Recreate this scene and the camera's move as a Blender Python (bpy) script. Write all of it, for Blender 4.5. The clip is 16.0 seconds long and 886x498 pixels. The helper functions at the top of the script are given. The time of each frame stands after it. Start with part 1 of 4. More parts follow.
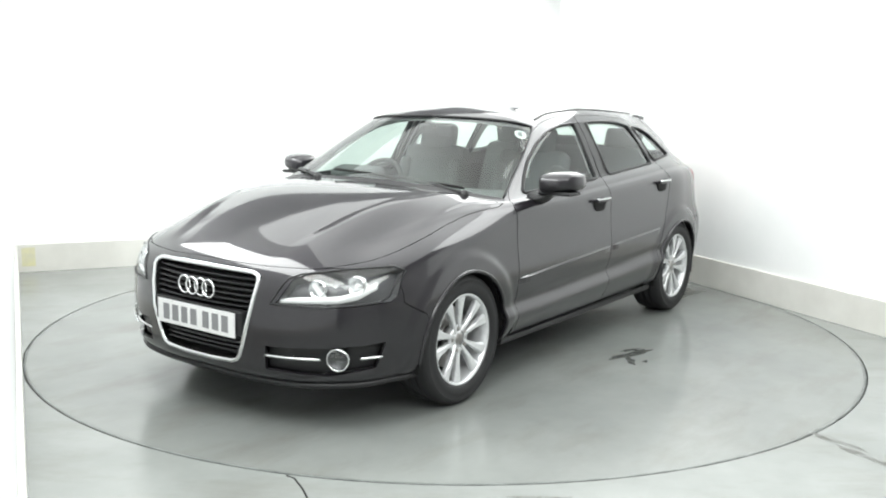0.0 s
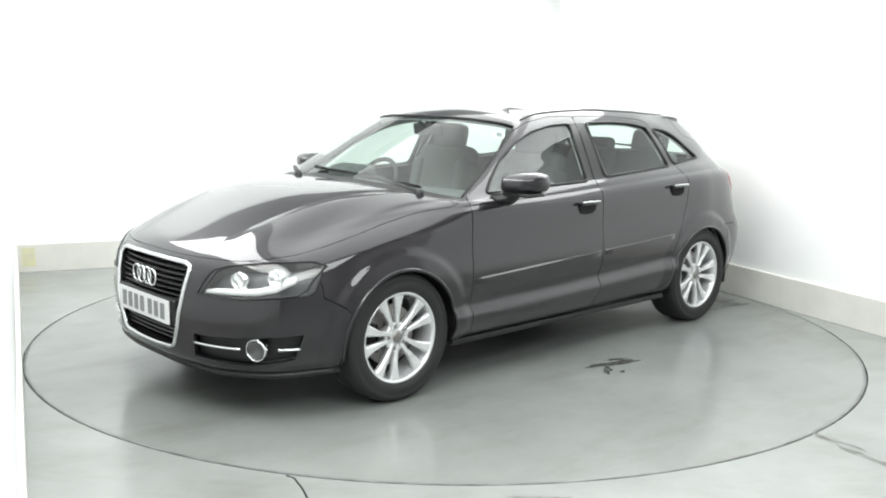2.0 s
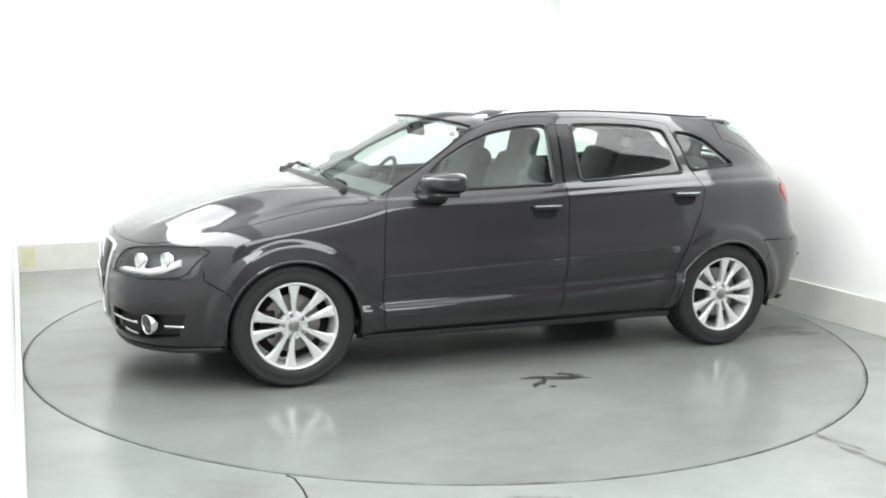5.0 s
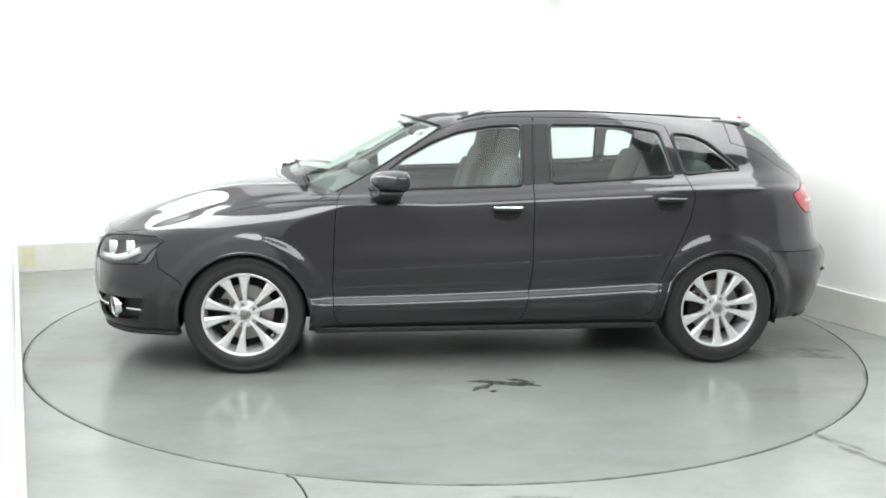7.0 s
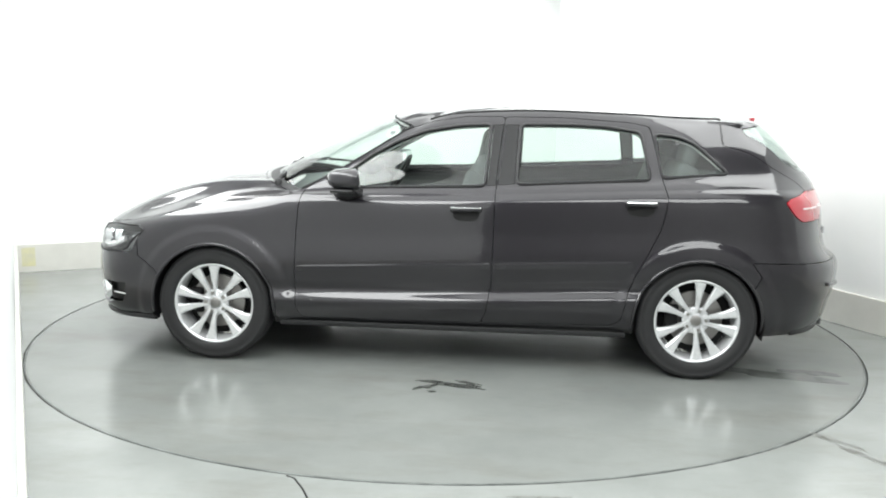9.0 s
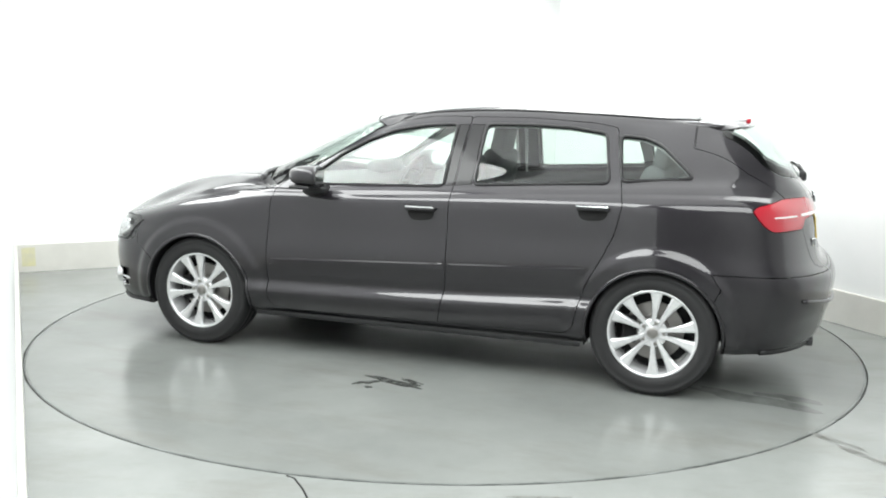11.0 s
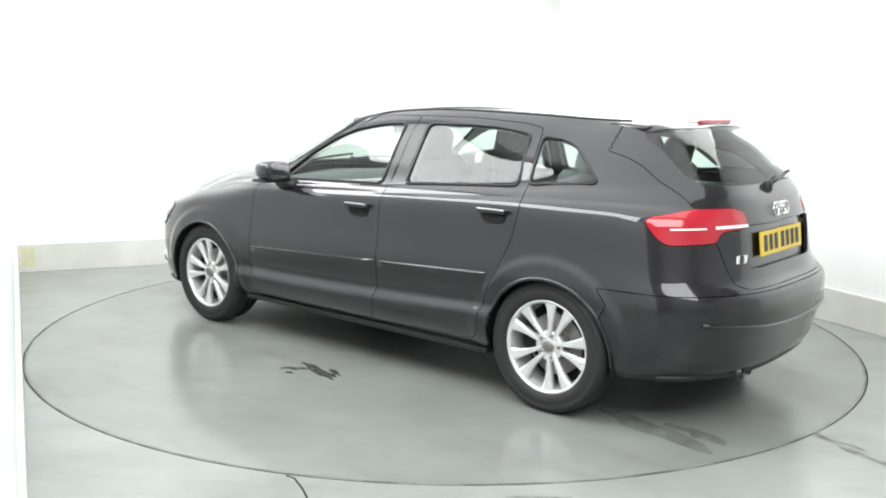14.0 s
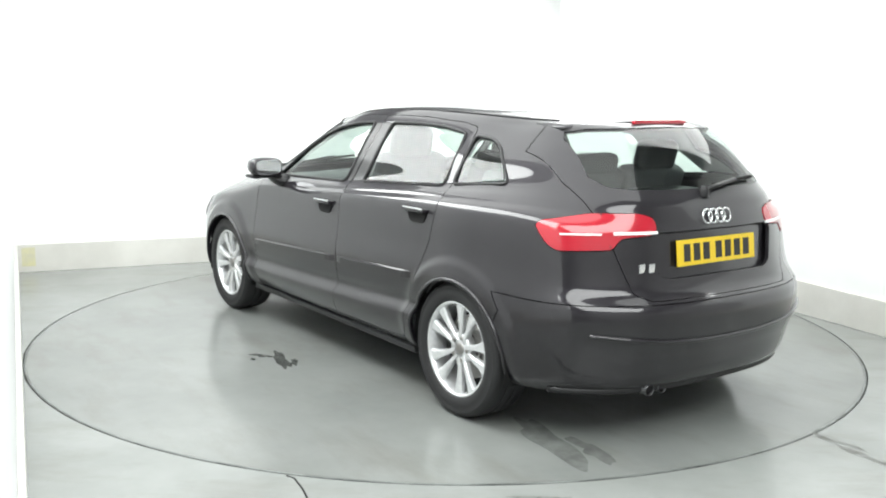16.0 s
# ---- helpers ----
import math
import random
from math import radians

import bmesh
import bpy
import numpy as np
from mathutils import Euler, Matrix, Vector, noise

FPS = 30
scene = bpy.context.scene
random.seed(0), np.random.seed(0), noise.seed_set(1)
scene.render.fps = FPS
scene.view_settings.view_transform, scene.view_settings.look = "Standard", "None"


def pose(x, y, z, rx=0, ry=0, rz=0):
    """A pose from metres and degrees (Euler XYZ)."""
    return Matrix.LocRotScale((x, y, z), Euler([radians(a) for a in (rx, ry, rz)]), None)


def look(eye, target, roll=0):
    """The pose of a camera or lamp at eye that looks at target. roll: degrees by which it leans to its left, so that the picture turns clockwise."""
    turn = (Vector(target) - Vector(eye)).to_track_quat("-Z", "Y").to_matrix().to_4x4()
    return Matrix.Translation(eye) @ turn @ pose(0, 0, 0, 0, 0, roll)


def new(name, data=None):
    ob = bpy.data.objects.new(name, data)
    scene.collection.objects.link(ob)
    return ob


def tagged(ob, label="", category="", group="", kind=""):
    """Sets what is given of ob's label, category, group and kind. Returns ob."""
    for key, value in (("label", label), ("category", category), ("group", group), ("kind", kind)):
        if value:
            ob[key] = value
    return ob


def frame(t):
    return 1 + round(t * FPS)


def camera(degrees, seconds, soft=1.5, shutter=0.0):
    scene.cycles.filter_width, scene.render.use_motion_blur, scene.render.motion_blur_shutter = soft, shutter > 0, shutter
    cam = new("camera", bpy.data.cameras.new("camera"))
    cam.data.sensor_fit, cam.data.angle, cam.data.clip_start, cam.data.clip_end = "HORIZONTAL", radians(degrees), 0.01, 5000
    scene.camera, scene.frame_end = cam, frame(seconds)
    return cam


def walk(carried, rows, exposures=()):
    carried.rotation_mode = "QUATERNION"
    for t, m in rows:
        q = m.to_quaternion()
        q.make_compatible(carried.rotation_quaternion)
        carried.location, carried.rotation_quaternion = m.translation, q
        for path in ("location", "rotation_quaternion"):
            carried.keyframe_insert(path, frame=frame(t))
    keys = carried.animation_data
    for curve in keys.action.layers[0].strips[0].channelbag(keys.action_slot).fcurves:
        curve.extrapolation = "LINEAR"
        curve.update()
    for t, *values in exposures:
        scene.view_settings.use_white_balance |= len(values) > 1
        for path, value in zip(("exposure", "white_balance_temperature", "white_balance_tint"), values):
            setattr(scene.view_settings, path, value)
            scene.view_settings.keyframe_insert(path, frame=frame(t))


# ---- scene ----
cam = camera(51.07, 16.0, soft=2.0)
EYE = Vector((0.0, -5.776, 1.4475))
YAW, PITCH = radians(-0.218), radians(9.338)
AIM = EYE + Vector((math.sin(YAW) * math.cos(PITCH), math.cos(YAW) * math.cos(PITCH), -math.sin(PITCH)))
walk(cam, [(0.0, look(EYE, AIM, 1.0)), (16.0, look(EYE, AIM, 1.0))], [(0.0, 0.0), (16.0, 0.0)])

# ---- light ----
ROOM_TURN = 25.0          # the booth stands at an angle to the camera
HALF, BACK, FRONT, HIGH = 2.49, 2.80, 7.2, 3.3
ROOM = pose(0, 0, 0, 0, 0, ROOM_TURN)


world = bpy.data.worlds.new("world")
scene.world = world
world.use_nodes = True
world.node_tree.nodes["Background"].inputs[0].default_value = (0.9, 0.95, 1.0, 1)
world.node_tree.nodes["Background"].inputs[1].default_value = 0.05


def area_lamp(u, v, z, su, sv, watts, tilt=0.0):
    data = bpy.data.lights.new("unseen_lamp", "AREA")
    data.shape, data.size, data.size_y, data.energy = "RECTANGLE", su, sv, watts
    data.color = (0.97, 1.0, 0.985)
    ob = new("unseen_lamp", data)
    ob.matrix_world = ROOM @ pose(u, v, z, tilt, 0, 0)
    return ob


# unseen soft lamp banks atop the side walls, each turned down across the booth
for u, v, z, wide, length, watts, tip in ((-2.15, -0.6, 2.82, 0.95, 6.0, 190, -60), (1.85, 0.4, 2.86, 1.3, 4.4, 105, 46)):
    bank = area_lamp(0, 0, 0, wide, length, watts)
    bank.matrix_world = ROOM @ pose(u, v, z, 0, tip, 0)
# dim fill panels, added unseen over the table and near the opening
area_lamp(-0.6, -5.2, HIGH - 0.07, 3.4, 2.4, 178)
area_lamp(-0.1, -0.5, HIGH - 0.07, 2.9, 5.6, 108)


# ---- materials ----
def material(name, base, rough=0.5, metal=0.0, coat=0.0, ior=1.45, spec=0.5):
    m = bpy.data.materials.new(name)
    m.use_nodes = True
    b = m.node_tree.nodes["Principled BSDF"]
    b.inputs["Base Color"].default_value = (*base, 1)
    b.inputs["Roughness"].default_value = rough
    b.inputs["Metallic"].default_value = metal
    b.inputs["Coat Weight"].default_value = coat
    b.inputs["Coat Roughness"].default_value = 0.05
    b.inputs["IOR"].default_value = ior
    b.inputs["Specular IOR Level"].default_value = spec
    return m


def add(m, kind, **values):
    n = m.node_tree.nodes.new(kind)
    for k, v in values.items():
        n.inputs[k].default_value = v
    return n


def link(m, a, b):
    m.node_tree.links.new(a, b)


def noisy(m, scale, amount, colour_a, colour_b, low=0.35, high=0.65, detail=4.0, coords="Object"):
    """Mix two colours by noise at a real-world scale."""
    co = add(m, "ShaderNodeTexCoord")
    n = add(m, "ShaderNodeTexNoise", Scale=scale, Detail=detail, Roughness=0.6)
    r = m.node_tree.nodes.new("ShaderNodeValToRGB")
    r.color_ramp.elements[0].position, r.color_ramp.elements[1].position = low, high
    r.color_ramp.elements[0].color, r.color_ramp.elements[1].color = (*colour_a, 1), (*colour_b, 1)
    link(m, co.outputs[coords], n.inputs["Vector"])
    link(m, n.outputs["Fac"], r.inputs["Fac"])
    link(m, r.outputs["Color"], m.node_tree.nodes["Principled BSDF"].inputs["Base Color"])
    return n, r


def bumpy(m, scale, strength, distance=0.002, detail=5.0):
    co = add(m, "ShaderNodeTexCoord")
    n = add(m, "ShaderNodeTexNoise", Scale=scale, Detail=detail)
    b = add(m, "ShaderNodeBump", Strength=strength, Distance=distance)
    link(m, co.outputs["Object"], n.inputs["Vector"])
    link(m, n.outputs["Fac"], b.inputs["Height"])
    link(m, b.outputs["Normal"], m.node_tree.nodes["Principled BSDF"].inputs["Normal"])


def rough_noise(m, scale, a, b):
    co = add(m, "ShaderNodeTexCoord")
    n = add(m, "ShaderNodeTexNoise", Scale=scale, Detail=2.0)
    r = add(m, "ShaderNodeMapRange")
    r.inputs["From Min"].default_value, r.inputs["From Max"].default_value = 0.3, 0.7
    r.inputs["To Min"].default_value, r.inputs["To Max"].default_value = a, b
    link(m, co.outputs["Object"], n.inputs["Vector"])
    link(m, n.outputs["Fac"], r.inputs["Value"])
    link(m, r.outputs["Result"], m.node_tree.nodes["Principled BSDF"].inputs["Roughness"])


PAINT = material("grey_metallic_paint", (0.02, 0.018, 0.022), 0.36, 0.5, 1.0)
noisy(PAINT, 900.0, 0.1, (0.013, 0.0115, 0.0142), (0.024, 0.022, 0.027))
PAINT.node_tree.nodes["Principled BSDF"].inputs["Coat IOR"].default_value = 1.58
PAINT.node_tree.nodes["Principled BSDF"].inputs["Specular IOR Level"].default_value = 0.2
BLACK = material("black_plastic", (0.012, 0.012, 0.013), 0.45)
bumpy(BLACK, 700, 0.15, 0.0005)
GLOSSBLACK = material("gloss_black", (0.008, 0.008, 0.009), 0.3, 0, 0.1)
LINER = material("arch_liner", (0.008, 0.008, 0.008), 0.9)
RUBBER = material("tyre_rubber", (0.018, 0.018, 0.019), 0.65)
bumpy(RUBBER, 160, 0.2, 0.001)
RIM = material("silver_alloy", (0.74, 0.75, 0.76), 0.25, 0.55, 0.5)
noisy(RIM, 40, 0.1, (0.70, 0.71, 0.72), (0.80, 0.81, 0.82))
CHROME = material("chrome", (0.85, 0.86, 0.87), 0.08, 1.0)
SMOKED = material("smoked_reflector", (0.10, 0.10, 0.105), 0.25, 0.8)
STEEL = material("brake_steel", (0.30, 0.29, 0.28), 0.4, 0.9)
GLASS = bpy.data.materials.new("tinted_glass")
GLASS.use_nodes = True
CLEAR = bpy.data.materials.new("clear_lens")
CLEAR.use_nodes = True


def thin_glass(m, tint, rough=0.0):
    """A thin pane: it lets light straight through with a tint and mirrors at the surface."""
    nt = m.node_tree
    nt.nodes.remove(nt.nodes["Principled BSDF"])
    out = nt.nodes["Material Output"]
    t = add(m, "ShaderNodeBsdfTransparent")
    t.inputs["Color"].default_value = (*tint, 1)
    g = add(m, "ShaderNodeBsdfGlossy")
    g.inputs["Roughness"].default_value = rough
    lw = add(m, "ShaderNodeLayerWeight", Blend=0.5)
    pw = add(m, "ShaderNodeMath")
    pw.operation = "POWER"
    pw.inputs[1].default_value = 5.0
    ma = add(m, "ShaderNodeMath")
    ma.operation = "MULTIPLY_ADD"
    ma.inputs[1].default_value, ma.inputs[2].default_value = 0.90, 0.065
    link(m, lw.outputs["Facing"], pw.inputs[0])
    link(m, pw.outputs["Value"], ma.inputs[0])
    mix = add(m, "ShaderNodeMixShader")
    link(m, ma.outputs["Value"], mix.inputs["Fac"])
    link(m, t.outputs["BSDF"], mix.inputs[1])
    link(m, g.outputs["BSDF"], mix.inputs[2])
    link(m, mix.outputs["Shader"], out.inputs["Surface"])


thin_glass(GLASS, (0.80, 0.875, 0.84))
thin_glass(CLEAR, (0.95, 0.96, 0.96))
RED = material("red_lens", (0.42, 0.016, 0.03), 0.12, 0, 0.8)
WHITELENS = material("white_lens", (0.85, 0.85, 0.85), 0.15, 0, 0.8)
PLATE_Y = material("yellow_plate", (0.78, 0.55, 0.02), 0.35)
PLATE_W = material("white_plate", (0.75, 0.75, 0.75), 0.35)
INK = material("black_print", (0.02, 0.02, 0.02), 0.5)
SEATC = material("dark_seat_cloth", (0.035, 0.036, 0.040), 0.85)
noisy(SEATC, 300, 0.1, (0.085, 0.087, 0.091), (0.13, 0.132, 0.136))
bumpy(SEATC, 400, 0.3, 0.001)
TRIM = material("dark_trim", (0.09, 0.091, 0.094), 0.55)
bumpy(TRIM, 300, 0.2, 0.0008)
HEADLINER = material("pale_headliner", (0.58, 0.59, 0.585), 0.9)
bumpy(HEADLINER, 300, 0.2, 0.0008)
WALL = material("white_wall_paint", (0.86, 0.87, 0.87), 0.55)
noisy(WALL, 1.2, 0.1, (0.83, 0.845, 0.84), (0.88, 0.885, 0.885))
bumpy(WALL, 60, 0.08, 0.001)
SKIRT = material("cream_skirting", (0.42, 0.41, 0.38), 0.45)
noisy(SKIRT, 2.5, 0.1, (0.62, 0.612, 0.575), (0.70, 0.692, 0.655))
# for the added walls out of view; grey set by the car's reflections
DARKWALL = material("unseen_grey_wall", (0.44, 0.44, 0.44), 0.9)
noisy(DARKWALL, 2.0, 0.1, (0.40, 0.40, 0.40), (0.48, 0.48, 0.48))
UPPER = material("unseen_upper_wall", (0.10, 0.10, 0.105), 0.9)
noisy(UPPER, 2.0, 0.1, (0.08, 0.08, 0.085), (0.12, 0.12, 0.125))
CEIL = material("grey_ceiling", (0.2, 0.2, 0.2), 0.9)
noisy(CEIL, 1.0, 0.1, (0.30, 0.30, 0.30), (0.37, 0.37, 0.37))
FLOOR = material("grey_green_floor_paint", (0.20, .22, .21), 0.2, 0, 0.0)
noisy(FLOOR, 1.6, 0.1, (0.225, 0.238, 0.228), (0.290, 0.304, 0.293), 0.3, 0.7, 8.0)
rough_noise(FLOOR, 1.2, 0.15, 0.27)
bumpy(FLOOR, 1.3, 0.04, 0.01, 1.0)
TABLE = material("grey_green_table_paint", (0.18, .2, .19), 0.18, 0, 0.0)
noisy(TABLE, 1.1, 0.1, (0.182, 0.193, 0.184), (0.252, 0.265, 0.254), 0.3, 0.7, 8.0)
rough_noise(TABLE, 1.0, 0.13, 0.26)
bumpy(TABLE, 1.1, 0.04, 0.01, 1.0)


def smears(m, scale, colour, most, low=0.5, high=0.72):
    """Lay drawn-out dirty smears over a material's colour."""
    b = m.node_tree.nodes["Principled BSDF"]
    old = b.inputs["Base Color"].links[0].from_socket
    co = add(m, "ShaderNodeTexCoord")
    mp = add(m, "ShaderNodeMapping", Scale=(1.0, 2.6, 1.0), Rotation=(0, 0, 0.5))
    n = add(m, "ShaderNodeTexNoise", Scale=scale, Detail=9.0, Roughness=0.62)
    r = add(m, "ShaderNodeMapRange")
    r.inputs["From Min"].default_value, r.inputs["From Max"].default_value = low, high
    r.inputs["To Max"].default_value = most
    mix = add(m, "ShaderNodeMixRGB")
    mix.inputs["Color2"].default_value = (*colour, 1)
    link(m, co.outputs["Object"], mp.inputs["Vector"])
    link(m, mp.outputs["Vector"], n.inputs["Vector"])
    link(m, n.outputs["Fac"], r.inputs["Value"])
    link(m, r.outputs["Result"], mix.inputs["Fac"])
    link(m, old, mix.inputs["Color1"])
    link(m, mix.outputs["Color"], b.inputs["Base Color"])


smears(TABLE, 1.3, (0.14, 0.132, 0.112), 0.42)
smears(FLOOR, 1.7, (0.16, 0.152, 0.13), 0.35)
GAP = material("dark_gap", (0.01, 0.01, 0.01), 0.9)
STAIN = material("dark_wet_stain", (0.045, 0.048, 0.045), 0.25)
noisy(STAIN, 25, 0.1, (0.03, 0.032, 0.03), (0.09, 0.095, 0.09))
# wet trail, its tone also holding the car's dark reflection in the floor
DAMP_REFLECTION = material("damp_with_car_reflection", (0.15, 0.165, 0.16), 0.08)
noisy(DAMP_REFLECTION, 9, 0.1, (0.105, 0.110, 0.104), (0.18, 0.19, 0.182), 0.3, 0.7)
SCUFF = material("scuffed_paint", (0.2, 0.19, 0.17), 0.5)
noisy(SCUFF, 14, 0.1, (0.11, 0.11, 0.10), (0.19, 0.20, 0.19))
TAPE = material("faded_yellow_tape", (0.46, 0.45, 0.26), 0.6)
noisy(TAPE, 12, 0.1, (0.60, 0.585, 0.44), (0.68, 0.655, 0.40))
EDGE = material("worn_edge_paint", (0.15, 0.165, 0.16), 0.35)
noisy(EDGE, 6, 0.1, (0.07, 0.077, 0.074), (0.19, 0.205, 0.198))


# ---- mesh helpers ----
def part(name, bm, mat, parent=None, label="", smooth=False):
    me = bpy.data.meshes.new(name)
    bm.to_mesh(me)
    bm.free()
    for m in (mat if isinstance(mat, (list, tuple)) else [mat]):
        me.materials.append(m)
    if smooth:
        me.polygons.foreach_set("use_smooth", [True] * len(me.polygons))
    ob = new(name, me)
    if parent:
        ob.parent = parent
    if label:
        tagged(ob, label)
    return ob


def thing(name, label, category, group="", kind=""):
    return tagged(new(name), label, category, group, kind)


def box(bm, x0, x1, y0, y1, z0, z1, bevel=0.0, m=None):
    r = bmesh.ops.create_cube(bm, size=1.0)
    vs = r["verts"]
    for v in vs:
        v.co = Vector(((x0 + x1) / 2 + v.co.x * (x1 - x0), (y0 + y1) / 2 + v.co.y * (y1 - y0), (z0 + z1) / 2 + v.co.z * (z1 - z0)))
        if m:
            v.co = m @ v.co
    if bevel:
        es = list({e for v in vs for e in v.link_edges})
        bmesh.ops.bevel(bm, geom=es, offset=bevel, segments=2, affect="EDGES", profile=0.6)
    return bm


def lathe(bm, rows, n=48, axis="y", m=None, closed=False):
    """Revolve rows of (radius, along) round the y axis."""
    rings = []
    for r, a in rows:
        ring = []
        for i in range(n):
            t = 2 * math.pi * i / n
            co = Vector((r * math.cos(t), a, r * math.sin(t)))
            ring.append(bm.verts.new(m @ co if m else co))
        rings.append(ring)
    pairs = list(zip(rings, rings[1:])) + ([(rings[-1], rings[0])] if closed else [])
    for a, b in pairs:
        for i in range(n):
            bm.faces.new((a[i], a[(i + 1) % n], b[(i + 1) % n], b[i]))
    return bm


def prism(bm, pts, depth, m):
    """A flat outline (2D) pushed to a depth, placed by m: outline in local xy, depth along local z."""
    a = [bm.verts.new(m @ Vector((x, y, 0))) for x, y in pts]
    b = [bm.verts.new(m @ Vector((x, y, depth))) for x, y in pts]
    bm.faces.new(a[::-1])
    bm.faces.new(b)
    n = len(pts)
    for i in range(n):
        bm.faces.new((a[i], a[(i + 1) % n], b[(i + 1) % n], b[i]))
    return bm


def tube(bm, pts, radius, n=8, closed=False, flat=1.0, up=Vector((0, 0, 1))):
    """A swept tube along points."""
    pts = [Vector(q) for q in pts]
    rings = []
    k = len(pts)
    for i, q in enumerate(pts):
        a = pts[(i - 1) % k] if closed or i > 0 else pts[i]
        b = pts[(i + 1) % k] if closed or i < k - 1 else pts[i]
        d = (b - a).normalized()
        u = d.cross(up)
        if u.length < 1e-4:
            u = d.cross(Vector((1, 0, 0)))
        u.normalize()
        w = u.cross(d).normalized()
        rings.append([bm.verts.new(q + radius * (math.cos(2 * math.pi * j / n) * u * flat + math.sin(2 * math.pi * j / n) * w)) for j in range(n)])
    pairs = list(zip(rings, rings[1:])) + ([(rings[-1], rings[0])] if closed else [])
    for a, b in pairs:
        for j in range(n):
            bm.faces.new((a[j], a[(j + 1) % n], b[(j + 1) % n], b[j]))
    if not closed:
        bm.faces.new(rings[0][::-1])
        bm.faces.new(rings[-1])
    return bm


def rounded(pts, r=0.02, n=4):
    """Round the corners of a closed 2D outline."""
    out = []
    k = len(pts)
    for i in range(k):
        p0, p1, p2 = (Vector(pts[(i + j) % k]) for j in (-1, 0, 1))
        d0, d2 = p0 - p1, p2 - p1
        rr = min(r, d0.length * 0.45, d2.length * 0.45)
        a, b = p1 + d0.normalized() * rr, p1 + d2.normalized() * rr
        for j in range(n + 1):
            t = j / n
            q = (1 - t) ** 2 * a + 2 * t * (1 - t) * p1 + t * t * b
            out.append((q.x, q.y))
    return out


# ---- booth ----
def slab(name, u0, u1, v0, v1, z0, z1, mat, label, bevel=0.0, category="wall"):
    bm = bmesh.new()
    box(bm, u0, u1, v0, v1, z0, z1, bevel, ROOM)
    return tagged(part(name, bm, mat), label, category, kind="structure")


LEFT_END = -4.4
WHITE_TOP = 2.64
slab("wall_left", -HALF - 0.12, -HALF, LEFT_END, BACK + 0.12, -0.05, WHITE_TOP, WALL, "white painted booth wall with cream skirting")
slab("wall_back", -HALF, HALF + 0.12, BACK, BACK + 0.12, -0.05, WHITE_TOP, WALL, "white painted booth wall behind the turntable")
slab("wall_right", HALF, HALF + 0.12, -3.2, BACK, -0.05, WHITE_TOP, WALL, "white painted booth wall beside the turntable")
# walls out of view round the camera, added to shape the car's reflections
slab("unseen_wall_right", HALF, HALF + 0.12, -FRONT, -3.2, -0.05, HIGH, DARKWALL, "unseen grey wall added for the car's sides to mirror")
slab("unseen_wall_return", -HALF - 1.5, -HALF - 0.12, LEFT_END, LEFT_END + 0.12, -0.05, HIGH, DARKWALL, "unseen grey wall added for the car's sides to mirror")
slab("unseen_wall_left", -HALF - 1.62, -HALF - 1.5, -FRONT, LEFT_END + 0.12, -0.05, HIGH, DARKWALL, "unseen grey wall added for the car's sides to mirror")
slab("unseen_wall_front", -HALF - 1.62, HALF + 0.12, -FRONT - 0.12, -FRONT, -0.05, HIGH, DARKWALL, "unseen grey wall added for the car's sides to mirror")
# ceiling out of view, its grey set for bounce and reflections
slab("ceiling", -HALF - 1.7, HALF + 0.2, -FRONT - 0.2, BACK + 0.2, HIGH, HIGH + 0.1, CEIL, "unseen grey ceiling closing the booth", category="ceiling")
# out of view above the white walls; dark so the roof mirrors dark
slab("wall_back_upper", -HALF, HALF + 0.12, BACK, BACK + 0.12, WHITE_TOP, HIGH, UPPER, "unseen dark upper wall, added to darken the car's reflections")
slab("wall_left_upper", -HALF - 0.12, -HALF, LEFT_END, BACK + 0.12, WHITE_TOP, HIGH, UPPER, "unseen dark upper wall, added to darken the car's reflections")
slab("wall_right_upper", HALF, HALF + 0.12, -3.2, BACK, WHITE_TOP, HIGH, UPPER, "unseen dark upper wall, added to darken the car's reflections")
SK = 0.225
slab("baseboard_back", -HALF + 0.025, HALF - 0.025, BACK - 0.025, BACK, 0.0, SK, SKIRT, "cream painted skirting board along the wall", 0.004, "baseboard")
slab("baseboard_right", HALF - 0.025, HALF, -FRONT, BACK, 0.0, SK, SKIRT, "cream painted skirting board along the wall", 0.004, "baseboard")
slab("baseboard_left", -HALF, -HALF + 0.025, LEFT_END, BACK, 0.0, SK, SKIRT, "cream painted skirting board along the wall", 0.004, "baseboard")

bm = bmesh.new()
box(bm, -HALF + 0.05, -HALF + 0.15, BACK - 0.0275, BACK - 0.0245, 0.05, 0.20, 0.0, ROOM)
part("tape_patch", bm, TAPE, bpy.data.objects["baseboard_back"], "faded yellow tape patch")
RT = 2.463
GAPW = 0.007


def floor_sheet():
    """The floor round the table's round opening."""
    bm = bmesh.new()
    n = 180
    inner, outer, wallv = [], [], []
    for i in range(n):
        t = 2 * math.pi * i / n
        c, s = math.cos(t), math.sin(t)
        inner.append(bm.verts.new((c * (RT + GAPW), s * (RT + GAPW), 0)))
        wallv.append(bm.verts.new((c * (RT + GAPW), s * (RT + GAPW), -0.06)))
        outer.append(bm.verts.new((c * 12, s * 12, 0)))
    for i in range(n):
        j = (i + 1) % n
        bm.faces.new((inner[i], outer[i], outer[j], inner[j]))
        bm.faces.new((wallv[i], inner[i], inner[j], wallv[j]))
    bm.faces.new(wallv)
    return tagged(part("floor", bm, FLOOR), "pale grey-green painted concrete floor with scuffs", "floor", kind="structure")


floor_sheet()


